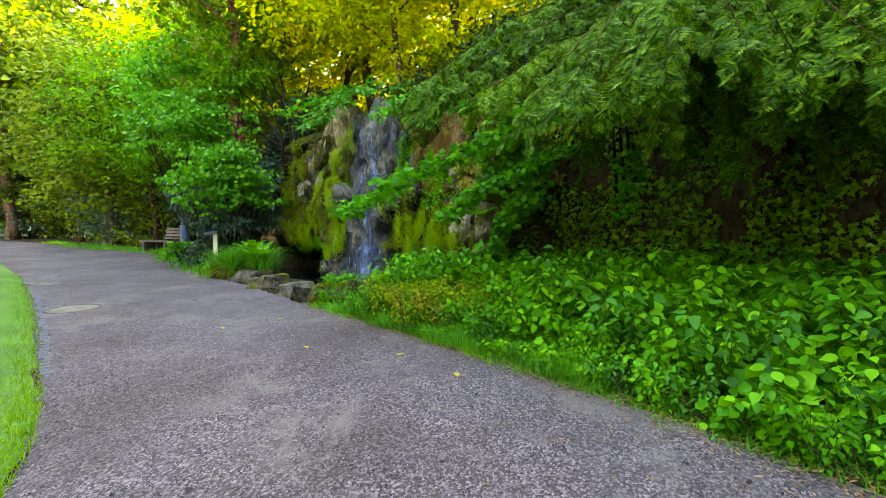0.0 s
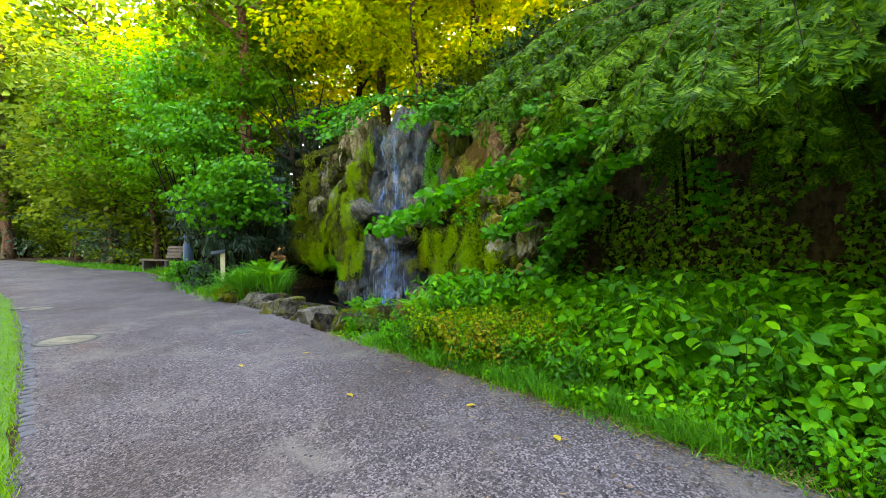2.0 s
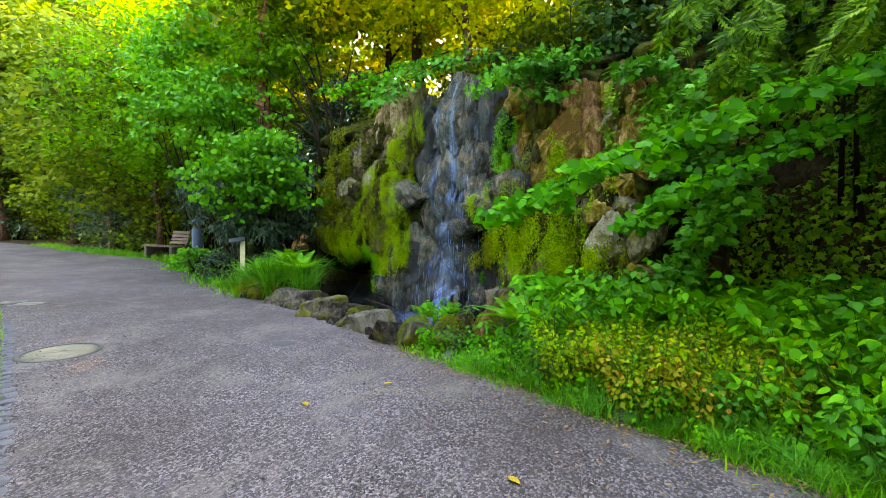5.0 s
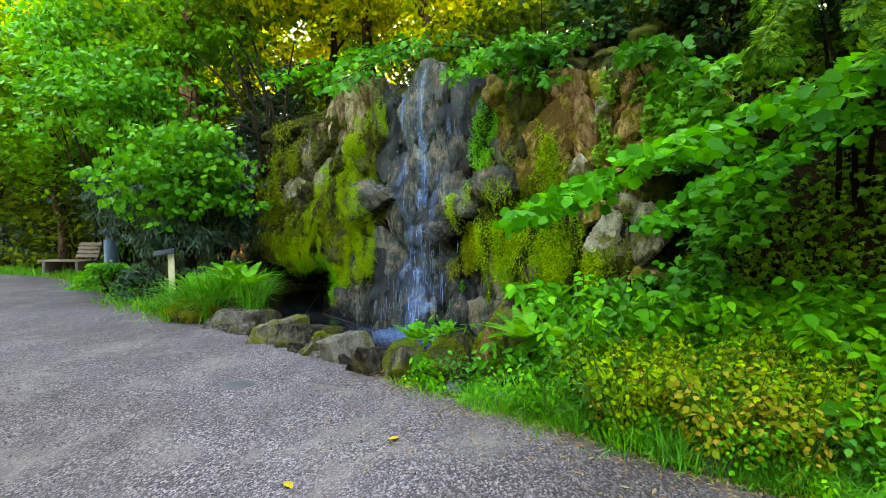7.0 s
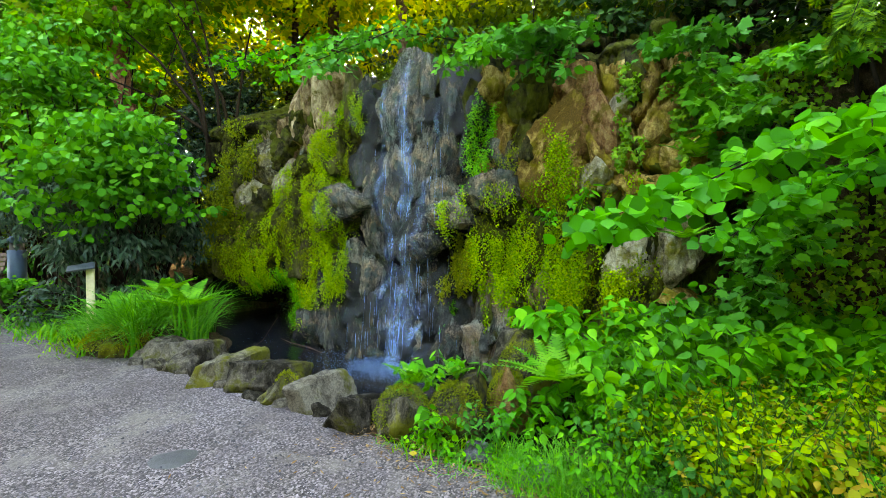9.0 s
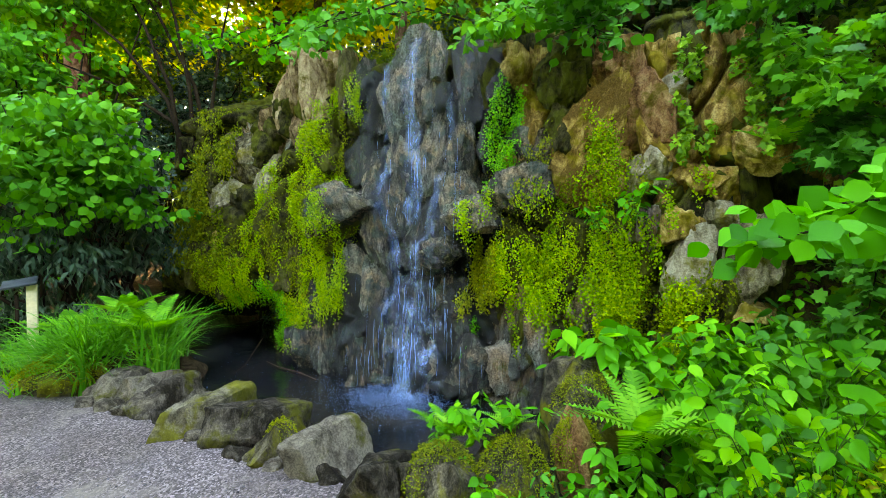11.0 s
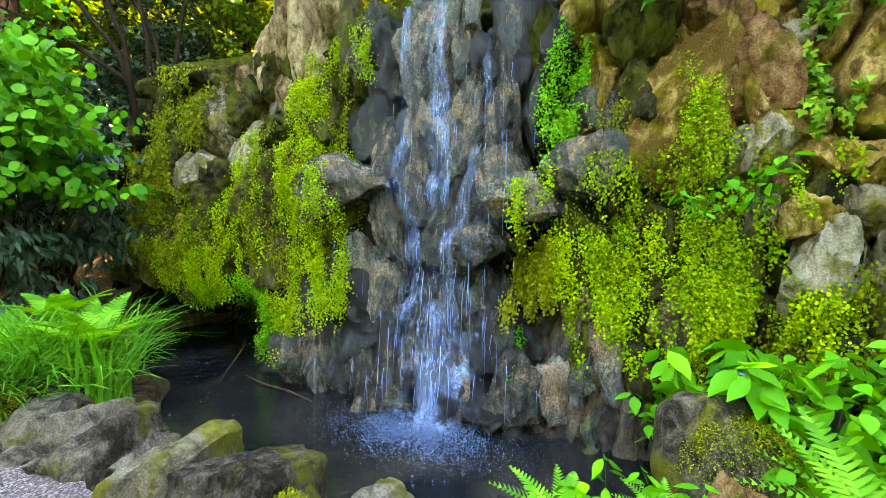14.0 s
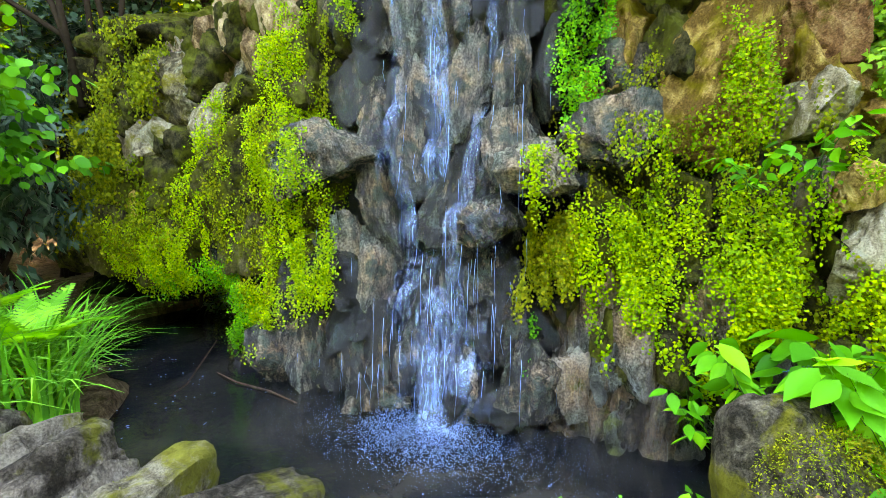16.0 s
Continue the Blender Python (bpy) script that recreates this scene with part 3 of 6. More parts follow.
def stone_mesh(name, w, d, h, seed, cuts=13, square=10.0, chops=7, rough=0.12, cut=(0.7, 1.1), chipped=1.0):
    """A weathered block: a rounded box, chipped by a few planes and roughened."""
    bm = bmesh.new()
    bmesh.ops.create_cube(bm, size=2)
    bmesh.ops.subdivide_edges(bm, edges=bm.edges[:], cuts=cuts, use_grid_fill=True)
    r = random.Random(seed)
    planes = []
    for _ in range(chops):
        nrm = Vector((r.uniform(-1, 1), r.uniform(-1.3, 0.4), r.uniform(-1, 1))).normalized()
        planes.append((nrm, r.uniform(cut[0], cut[1])))
    off = r.uniform(0, 50)
    taper = r.uniform(0.0, 0.3)
    for v in bm.verts:
        p = v.co
        k = (abs(p.x) ** square + abs(p.y) ** square + abs(p.z) ** square) ** (1 / square)
        p = p / k
        for nrm, lim in planes:
            over = p.dot(nrm) - lim
            if over > 0:
                p = p - nrm * over * 0.95
        p = p * (1 + rough * noise.noise(p * 1.3 + Vector((off, 0, 0))))
        q = Vector((p.x * w / 2 * (1 - taper * p.z), p.y * d / 2, p.z * h / 2))
        away = q.normalized()
        at = q + Vector((off, 0, 0))
        tall = Vector((at.x, at.y, at.z * 0.55))
        chip = 0.02 * noise.noise(tall * 5) - 0.04 * abs(noise.noise(tall * 7)) + 0.028 * abs(noise.noise(tall * 16)) + 0.014 * noise.noise(at * 30)
        flute = Vector((at.x * 11, at.y * 11, at.z * 1.6))
        chip += 0.03 * noise.noise(flute) - 0.03 * max(0.0, 0.12 - abs(noise.noise(flute * 0.6 + Vector((9, 0, 0))))) / 0.12
        v.co = q + away * chip * chipped * min(1.0, min(w, h) / 0.35)
    bm.normal_update()
    me = bpy.data.meshes.new(name)
    bm.to_mesh(me)
    bm.free()
    me.shade_smooth()
    me.set_sharp_from_angle(angle=radians(24))
    return me


def cliff_rock(s, z, w, h, tilt, kind, out=0.0):
    seed = int(s * 1000 + z * 77)
    r = random.Random(seed)
    d = 0.34 + 0.3 * min(w, h) + r.uniform(-0.05, 0.08)
    q = 0.10 * z + (0.17 if kind == "w" else 0.21) + r.uniform(-0.07, 0.07) - out - (0.14 * smooth(0.75, -0.15, z) if kind == "w" else 0.0)
    ob = part("rock", stone_mesh("rock", w * 1.12, d, h * (1.34 if kind in "wbd" else 1.2), seed, 20 if kind in "wtr" else 14, 16.0, 8, 0.08, (0.62, 0.98)), M[kind], cliff)
    a = radians(tilt + r.uniform(-5, 5))
    xa, za = -ALONG * math.cos(a) + Vector((0, 0, math.sin(a))), ALONG * math.sin(a) + Vector((0, 0, math.cos(a)))
    m = Matrix((xa, INTO, za)).transposed().to_4x4()
    ob.matrix_basis = Matrix.Translation(on_cliff(s, q, z)) @ m @ pose(0, 0, 0, r.uniform(-14, 4), 0, r.uniform(-26, 26))
    ROCKS.append((s, z, w * 0.58, h * 0.58, q, d / 2))
    return ob


cliff_rock(5.16, 3.58, 0.27, 0.95, 4, "d")
cliff_rock(4.90, 3.62, 0.24, 0.88, -3, "d", 0.04)
cliff_rock(5.45, 3.40, 0.27, 0.85, 6, "d")
cliff_rock(5.70, 3.10, 0.32, 0.60, 8, "d", -0.05)
cliff_rock(4.64, 3.50, 0.27, 0.92, 0, "d", -0.03)
cliff_rock(4.39, 3.73, 0.27, 0.35, 0, "d")
cliff_rock(5.05, 2.93, 0.30, 0.50, 8, "d")
cliff_rock(4.78, 2.90, 0.26, 0.44, -5, "d", -0.04)
cliff_rock(4.23, 3.40, 0.30, 0.95, 0, "m")
cliff_rock(3.93, 3.15, 0.36, 0.78, 0, "w")
cliff_rock(3.60, 2.94, 0.30, 0.44, 0, "w")
cliff_rock(3.20, 3.20, 0.59, 1.02, 0, "w")
cliff_rock(2.79, 3.46, 0.20, 0.47, 0, "w")
cliff_rock(2.80, 3.06, 0.24, 0.52, 0, "w")
cliff_rock(2.38, 3.07, 0.37, 0.77, 0, "w")
cliff_rock(2.14, 3.04, 0.20, 0.48, 0, "m")
cliff_rock(3.79, 2.44, 0.50, 0.56, 0, "w")
cliff_rock(3.25, 2.35, 0.38, 0.65, 4, "w")
cliff_rock(2.85, 2.31, 0.38, 0.67, -4, "w")
cliff_rock(2.44, 2.43, 0.24, 0.54, 0, "w")
cliff_rock(2.17, 2.42, 0.28, 0.49, 0, "w")
cliff_rock(3.98, 1.86, 0.74, 0.36, 25, "w", 0.27)
cliff_rock(3.58, 1.46, 0.28, 0.88, 0, "w", -0.04)
cliff_rock(3.48, 2.16, 0.30, 0.48, 0, "w")
cliff_rock(3.25, 1.86, 0.29, 0.58, 0, "w")
cliff_rock(2.78, 1.57, 0.43, 0.76, -12, "w")
cliff_rock(2.44, 1.87, 0.40, 0.58, 0, "w")
cliff_rock(2.61, 1.29, 0.46, 0.24, 28, "w", 0.26)
cliff_rock(2.22, 1.68, 0.44, 0.27, 10, "w", 0.27)
cliff_rock(1.77, 1.84, 0.60, 0.34, 12, "w", 0.2)
cliff_rock(1.66, 2.24, 0.42, 0.41, 0, "w")
cliff_rock(1.38, 2.51, 0.37, 0.52, -10, "m")
cliff_rock(1.10, 2.32, 0.58, 0.98, -28, "t", 0.05)
cliff_rock(0.69, 2.58, 0.43, 0.64, 0, "r")
cliff_rock(0.98, 1.97, 0.25, 0.33, -20, "t")
cliff_rock(1.41, 2.85, 0.40, 0.38, 0, "m")
cliff_rock(1.37, 3.18, 0.48, 0.43, 0, "m")
cliff_rock(0.92, 3.02, 0.42, 0.45, 0, "r")
cliff_rock(1.85, 0.79, 0.43, 0.89, 0, "b")
cliff_rock(1.57, 0.64, 0.35, 0.67, -5, "b")
cliff_rock(2.41, 0.55, 0.33, 0.79, -8, "w")
cliff_rock(2.66, 0.93, 0.44, 0.52, 10, "w")
cliff_rock(3.84, 0.90, 0.34, 0.72, 8, "w")
cliff_rock(3.55, 0.86, 0.30, 0.66, 2, "w")
cliff_rock(4.30, 0.28, 0.34, 0.80, 16, "w")
cliff_rock(4.00, 0.30, 0.32, 0.85, 9, "w")
cliff_rock(3.68, 0.26, 0.33, 0.86, 6, "w")
cliff_rock(3.40, 0.20, 0.30, 0.72, -3, "w")
cliff_rock(2.99, 0.38, 0.47, 0.79, 0, "w")
cliff_rock(2.18, 0.19, 0.39, 0.45, 0, "w")
cliff_rock(1.88, 0.23, 0.30, 0.48, 0, "b")
cliff_rock(1.66, 0.15, 0.30, 0.62, -10, "b")
cliff_rock(1.38, 0.10, 0.30, 0.55, -14, "b")
cliff_rock(4.32, 0.58, 0.35, 0.55, 0, "w")
cliff_rock(4.44, 0.08, 0.47, 0.43, 0, "w")
cliff_rock(6.15, 2.68, 0.74, 0.70, 0, "l")
cliff_rock(6.69, 2.10, 0.81, 0.64, 0, "l")
cliff_rock(5.65, 2.33, 0.57, 0.67, 0, "l")
cliff_rock(6.26, 2.15, 0.51, 0.51, 0, "l")
cliff_rock(5.19, 1.95, 0.83, 0.63, 0, "m")
cliff_rock(5.66, 1.46, 0.67, 0.57, 0, "m")
cliff_rock(6.85, 1.39, 0.69, 0.49, 0, "t")
cliff_rock(4.51, 2.64, 0.55, 0.67, 0, "m")
cliff_rock(4.59, 2.05, 0.65, 0.57, 0, "m")
cliff_rock(0.40, 1.57, 0.30, 0.23, 18, "t")
cliff_rock(0.35, 1.22, 0.37, 0.57, 0, "l")
cliff_rock(-0.05, 1.24, 0.37, 0.59, 0, "l")
cliff_rock(0.39, 2.10, 0.21, 0.34, 0, "t")
cliff_rock(0.16, 1.81, 0.28, 0.30, 0, "t")
cliff_rock(0.68, 1.50, 0.22, 0.37, 0, "b")
cliff_rock(0.90, 1.41, 0.24, 0.30, 0, "b")
cliff_rock(-0.06, 0.87, 0.29, 0.14, 0, "t")
cliff_rock(0.17, 2.29, 0.27, 0.35, 0, "m")
cliff_rock(1.16, 0.85, 0.36, 0.38, 0, "b")
cliff_rock(0.89, 0.96, 0.33, 0.37, 0, "b")
cliff_rock(5.20, 1.12, 0.80, 0.61, 0, "m")
cliff_rock(5.92, 1.0, 0.79, 0.50, 0, "m")
cliff_rock(4.70, 0.94, 0.64, 0.65, 0, "m")
cliff_rock(0.52, 1.81, 0.20, 0.20, 0, "r")
cliff_rock(0.12, 1.55, 0.34, 0.24, 6, "l", 0.05)
cliff_rock(0.30, 1.92, 0.34, 0.26, -8, "t", 0.05)
cliff_rock(0.62, 2.02, 0.30, 0.30, 14, "l", 0.05)
cliff_rock(-0.08, 2.10, 0.36, 0.34, 0, "t", 0.02)
cliff_rock(2.70, 0.05, 0.30, 0.50, -4, "w")
cliff_rock(3.36, -0.05, 0.54, 0.27, 0, "w")

# smaller blocks wedged between the large ones
_r = random.Random(4)
for _k in range(40):
    _s, _z = _r.uniform(0.1, 6.6), _r.uniform(-0.1, 3.6)
    if _s > 5.3 and _z < 0.9:
        continue
    if 1.8 < _s < 4.2:
        continue
    cliff_rock(_s, _z, _r.uniform(0.16, 0.34), _r.uniform(0.18, 0.42), _r.uniform(-18, 18), _r.choice("mmbl"), -0.08)
for _k in range(9):
    cliff_rock(5.8 + 0.24 * _k, 1.0 + 0.14 * math.sin(_k * 2.1), 0.45, 0.5, 0, "m", 0.05)
for _k in range(8):
    cliff_rock(7.0 + 0.16 * _k, 1.1 + 0.3 * _k, 0.6, 0.6, 0, "m", -0.1 - 0.04 * _k)


def front_q(s, z):
    """Foremost rock surface at a place on the cliff's face."""
    q = core_q(s, z)
    for rs, rz, rw, rh, rq, rd in ROCKS:
        a, b = (s - rs) / rw, (z - rz) / rh
        e = a ** 4 + b ** 4
        if e < 1:
            q = min(q, rq - rd * (1 - e) ** 0.5 * 0.92)
    return q


def pool():
    g = Geo()
    n1, n2 = 40, 24
    verts = [on_cliff(0.1 + 8.1 * i / n1, -1.85 + 4.1 * j / n2, WATER_Z + 0.006 * noise.noise((i * 0.9, j * 0.9, 0))) for j in range(n2 + 1) for i in range(n1 + 1)]
    faces = [(j * (n1 + 1) + i, j * (n1 + 1) + i + 1, (j + 1) * (n1 + 1) + i + 1, (j + 1) * (n1 + 1) + i) for j in range(n2) for i in range(n1)]
    g.add(verts, faces)
    part("water", g, M["pool"], label="dark still pool water below the falls", category="water", kind="structure")


pool()


def ribbon(g, route, wide, lift, seed):
    """A sheet of falling water down the face along a route of (s, z)."""
    r = random.Random(seed)
    rows, cols = 46, 5
    verts, faces = [], []
    hold = None
    for i in range(rows + 1):
        f = i / rows * (len(route) - 1)
        k = min(int(f), len(route) - 2)
        (s0, z0), (s1, z1) = route[k], route[k + 1]
        u = f - k
        s, z = s0 + (s1 - s0) * u, z0 + (z1 - z0) * u
        w = wide[0] + (wide[1] - wide[0]) * i / rows
        base = front_q(s, z) - lift
        hold = base if hold is None else min(base, hold + 0.035)
        for j in range(cols + 1):
            o = (j / cols - 0.5) * w
            p = on_cliff(s + o + 0.02 * noise.noise((s * 4 + j, z * 3, seed)), hold + 0.02 * noise.noise((j * 1.7, z * 5, seed)), z)
            verts.append(p)
    for i in range(rows):
        for j in range(cols):
            k = i * (cols + 1) + j
            faces.append((k, k + 1, k + cols + 2, k + cols + 1))
    g.add(verts, faces)


def falls():
    thing = tagged(new("waterfall"), "thin white waterfall threading down wet dark rocks", "waterfall")
    g = Geo()
    ribbon(g, [(2.92, 3.75), (3.02, 3.1), (3.0, 2.5), (2.98, 1.9), (3.05, 1.3), (2.95, 0.8), (2.8, 0.3), (2.75, -0.14)], (0.13, 0.36), 0.03, 1)
    part("main_stream", g, M["water"], thing, "white streaked main stream")
    for k, (route, wide) in enumerate((
            ([(3.3, 3.4), (3.32, 2.6), (3.3, 2.0), (3.2, 1.2), (3.1, 0.6), (3.0, -0.12)], (0.07, 0.22)),
            ([(2.62, 3.3), (2.6, 2.7), (2.62, 2.2), (2.7, 1.6), (2.75, 0.8), (2.55, -0.12)], (0.05, 0.14)),
            ([(3.45, 2.1), (3.35, 1.6), (3.2, 0.9), (3.1, 0.3)], (0.16, 0.3)),
            ([(2.75, 1.0), (2.62, 0.6), (2.5, -0.12)], (0.18, 0.32)),
            ([(2.6, 1.9), (2.5, 1.5), (2.45, 1.1)], (0.2, 0.3)),
            ([(3.0, 0.8), (2.95, 0.3), (2.9, -0.12)], (0.3, 0.5)))):
        g = Geo()
        ribbon(g, route, wide, 0.025, k + 2)
        part("side_stream", g, M["film"] if k > 1 else M["water"], thing)
    r = random.Random(9)
    g = Geo()
    for _ in range(120):
        s = r.gauss(2.85, 0.42)
        z = r.uniform(0.0, 2.9) if r.random() < 0.6 else r.uniform(0, 1.1)
        n = r.uniform(0.1, 0.5)
        q = min(front_q(s, z), front_q(s, z - n)) - r.uniform(0.01, 0.05)
        a = r.uniform(0.0006, 0.0015)
        if z - n < WATER_Z:
            continue
        g.tube([on_cliff(s, q, z), on_cliff(s + r.gauss(0, 0.008), q - 0.01, z - n * 0.5), on_cliff(s + r.gauss(0, 0.014), q - 0.015, z - n)], [a, a * 0.8, a * 0.3], 4)
    part("water_threads", g, M["foam"], thing, kind="stuff")
    g = Geo()
    octa = [(0, 1, 2), (0, 2, 3), (0, 3, 4), (0, 4, 1), (5, 2, 1), (5, 3, 2), (5, 4, 3), (5, 1, 4)]
    for _ in range(9000):
        s, q = r.gauss(2.8, 0.58 if r.random() < 0.5 else 0.3), -0.36 + r.gauss(0, 0.22)
        far = math.hypot(s - 2.8, q + 0.3)
        z = WATER_Z + abs(r.gauss(0, 0.05)) * max(0.1, 1.2 - far * 1.6) + 0.004
        a = r.uniform(0.0010, 0.0028) * (1 if far < 0.5 else 0.7)
        c = on_cliff(s, q, z)
        g.add([c + Vector(o) * a for o in ((0, 0, 1), (1, 0, 0), (0, 1, 0), (-1, 0, 0), (0, -1, 0), (0, 0, -1))], octa)
    for _ in range(260):
        s, q = r.gauss(2.8, 0.36), -0.36 + r.gauss(0, 0.22)
        c, a, b = on_cliff(s, q, WATER_Z + 0.009), r.uniform(0.002, 0.006), r.uniform(0, 3)
        ring = [c + Vector((math.cos(b + t * 1.047) * a, math.sin(b + t * 1.047) * a * 0.55, 0)) for t in range(6)]
        g.add(ring + [c + Vector((0, 0, 0.006))], [(t, (t + 1) % 6, 6) for t in range(6)])
    part("splash", g, M["foam"], thing, "white splashing drops on the pool", kind="stuff")
    g = Geo()
    for _ in range(70):
        s, q = r.uniform(4.3, 6.2), r.uniform(-1.2, 0.0)
        c, a, b = on_cliff(s, q, WATER_Z + 0.01), r.uniform(0.004, 0.011), r.uniform(0, 3)
        ring = [c + Vector((math.cos(b + t * 1.26) * a, math.sin(b + t * 1.26) * a * 0.7, 0)) for t in range(5)]
        g.add(ring, [(0, 1, 2, 3, 4)])
    part("floating_petals", g, M["foam"], None, "pale petals and specks floating on the pool", category="petals", kind="stuff")


falls()


def boulder(name, x, y, w, d, h, turn, kind, label, top=0.24, seed=None, group="rim stones"):
    seed = seed or int(abs(x * 913 + y * 377))
    ob = part(name, stone_mesh(name, w * 1.0, d * 1.1, h * 1.04, seed, 15, 6.0, 9, 0.10, (0.5, 0.9), 0.6), M[kind], None, label, category="boulder", group=group)
    ob.matrix_basis = pose(x, y, top - h * 0.45, random.Random(seed).uniform(-6, 6), 0, turn)
    return ob


PALE, MOSSY = "pale weathered boulder on the pool's rim", "moss-topped boulder on the pool's rim"
for _k, (_f, _w, _d, _h, _t, _m) in enumerate(((0.0, 0.50, 0.52, 0.34, -30, 0), (0.12, 0.40, 0.60, 0.38, -50, 0), (0.25, 0.46, 0.66, 0.36, -62, 0), (0.36, 0.30, 0.42, 0.42, -40, 0), (0.47, 0.44, 0.78, 0.42, -58, 1),
                                               (0.61, 0.46, 0.78, 0.44, -66, 0), (0.74, 0.36, 0.52, 0.40, -45, 1), (0.86, 0.42, 0.56, 0.44, -52, 0), (1.0, 0.40, 0.50, 0.46, -40, 0))):
    boulder("rim_boulder", -4.30 + 2.06 * _f + (0.06 if _k % 2 else 0.0), 8.98 - 2.26 * _f + (0.05 if _k % 2 else 0.0), _w, _d, _h, _t, "rim_moss" if _m else "rim", MOSSY if _m else PALE, 0.22 + 0.02 * (_k % 3))
boulder("rim_boulder", -1.88, 6.54, 0.50, 0.46, 0.50, -30, "rim_moss", MOSSY, 0.33)
boulder("rim_boulder", -1.52, 6.42, 0.46, 0.46, 0.52, -50, "rim_moss", MOSSY, 0.36)
boulder("rim_boulder", -1.12, 6.42, 0.36, 0.42, 0.50, -20, "r", "reddish mossy boulder among ferns at the pool", 0.42)
boulder("rim_boulder", -0.80, 6.72, 0.60, 0.50, 0.72, -20, "rim_moss", "mossy boulder among ferns at the pool", 0.55)
boulder("rim_boulder", -4.72, 9.26, 0.80, 0.62, 0.52, -35, "rim_moss", "low boulder thick with yellow moss beside the path", 0.34)
boulder("rim_boulder", -4.22, 9.36, 0.34, 0.36, 0.50, -35, "rim_moss", "small mossy boulder beside the cave", 0.38)
_r = random.Random(31)
for _k in range(24):
    _f = _k / 23
    _x, _y = -4.3 + 2.45 * _f + _r.uniform(-0.07, 0.07), 8.72 - 2.3 * _f + _r.uniform(-0.07, 0.07)
    boulder("rim_stone", _x, _y, _r.uniform(0.12, 0.26), _r.uniform(0.12, 0.2), _r.uniform(0.12, 0.22), _r.uniform(0, 180), "rim", "small angular stone wedged along the pool's rim", _r.uniform(0.09, 0.16), 900 + _k, "small rim stones")
for _x, _y, _w, _t in ((-1.28, 5.62, 0.30, 20), (-1.02, 5.36, 0.34, -30), (-0.86, 5.25, 0.22, 10), (-0.38, 4.62, 0.3, 40), (-1.5, 6.0, 0.24, 70)):
    _ob = part("flat_stone", stone_mesh("flat_stone", _w, _w * 0.7, 0.1, int(_w * 999), 4, 4, 5), M["slate"], None, "flat dark slate stone in the grass verge", category="stone", group="verge stones")
    _ob.matrix_basis = pose(_x, _y, land_z(_x, _y) + 0.03, 3, 2, _t)


# ---------------------------------------------------------------- plants
def moss_cap(x, y, w, top, count, seed, material="moss", size=(0.007, 0.017)):
    count *= 4
    """Tufted moss over a boulder's crown."""
    r = rng(seed)
    a, f = r.uniform(0, 6.28, count), np.sqrt(r.uniform(0, 1, count))
    P = np.stack([x + np.cos(a) * f * w / 2, y + np.sin(a) * f * w / 2, top + 0.03 - 0.22 * f ** 3 + r.normal(0, 0.012, count)], 1)
    D = unit(np.stack([np.cos(a) * f, np.sin(a) * f, 0.7 - 0.9 * f], 1) + 0.5 * r.normal(size=(count, 3)))
    L = r.uniform(size[0], size[1], count)
    part("moss_cap", leaves("moss_cap", LANCE, P, D, unit(r.normal(size=(count, 3)) + np.array([-0.4, -0.5, 0.8])), L, L * 0.5), M[material], None, "tufted yellow-green moss on a rim boulder", category="moss", kind="stuff")


def scatter_dirs(r, n, up=0.0):
    d = r.normal(size=(n, 3))
    d[:, 2] += up
    return unit(d)


def creeper(name, s0, s1, z0, z1, count, material, label, size=(0.008, 0.021), thick=0.045, shape=ROUND, hang=0.0, cut=0.0, seed=1, category="creeper", strand=0.22):
    """Trailing strands of small leaves over part of the cliff's face, in tufts with gaps between."""
    r = rng(seed)
    P = []
    tries = 0
    while len(P) < 1.6 * count and tries < count:
        tries += 1
        u, v = r.uniform(-1, 1), r.uniform(-1, 1)
        s, z = (s0 + s1) / 2 + u * (s1 - s0) / 2, (z0 + z1) / 2 + v * (z1 - z0) / 2
        e = 0.8 * u * u + 0.8 * v * v + 2.0 * noise.noise((s * 3.6, z * 1.3, seed)) + 1.2 * noise.noise((s * 9, z * 3.2, seed + 3))
        if e > 0.24 - cut:
            continue
        long = strand * r.uniform(0.3, 1.3) * (1 + hang)
        q = front_q(s, z)
        n = max(3, int(long / 0.0105))
        for k in range(n):
            if k % 4 == 0:
                q = min(q + 0.02, front_q(s, z))
            s += r.normal(0, 0.006)
            z -= long / n
            if z < WATER_Z + 0.05:
                break
            P.append(on_cliff(s + r.normal(0, 0.018), q - abs(r.normal(0, thick)) - 0.01, z))
    P = np.array([tuple(p) for p in P])
    n = len(P)
    out = np.array([-INTO.x, -INTO.y, 0.45])
    N = unit(out + 0.55 * r.normal(size=(n, 3)))
    D = unit(np.array([-0.3 * INTO.x, -0.3 * INTO.y, -0.6 - hang]) + 0.7 * r.normal(size=(n, 3)))
    L = r.uniform(size[0], size[1], n)
    return part(name, leaves(name, shape, P, D, N, L, L * 0.95), material, None, label, category=category, kind="stuff")


moss_cap(-1.88, 6.54, 0.44, 0.30, 900, 1)
moss_cap(-1.52, 6.42, 0.42, 0.33, 900, 2)
moss_cap(-4.72, 9.26, 0.85, 0.36, 2600, 3)
moss_cap(-4.22, 9.36, 0.34, 0.36, 500, 4)
moss_cap(-3.30, 7.95, 0.34, 0.22, 500, 5)
moss_cap(-2.74, 7.34, 0.26, 0.22, 350, 6)
moss_cap(-0.80, 6.72, 0.55, 0.52, 1200, 7)
moss_cap(-1.12, 6.42, 0.34, 0.38, 800, 8)

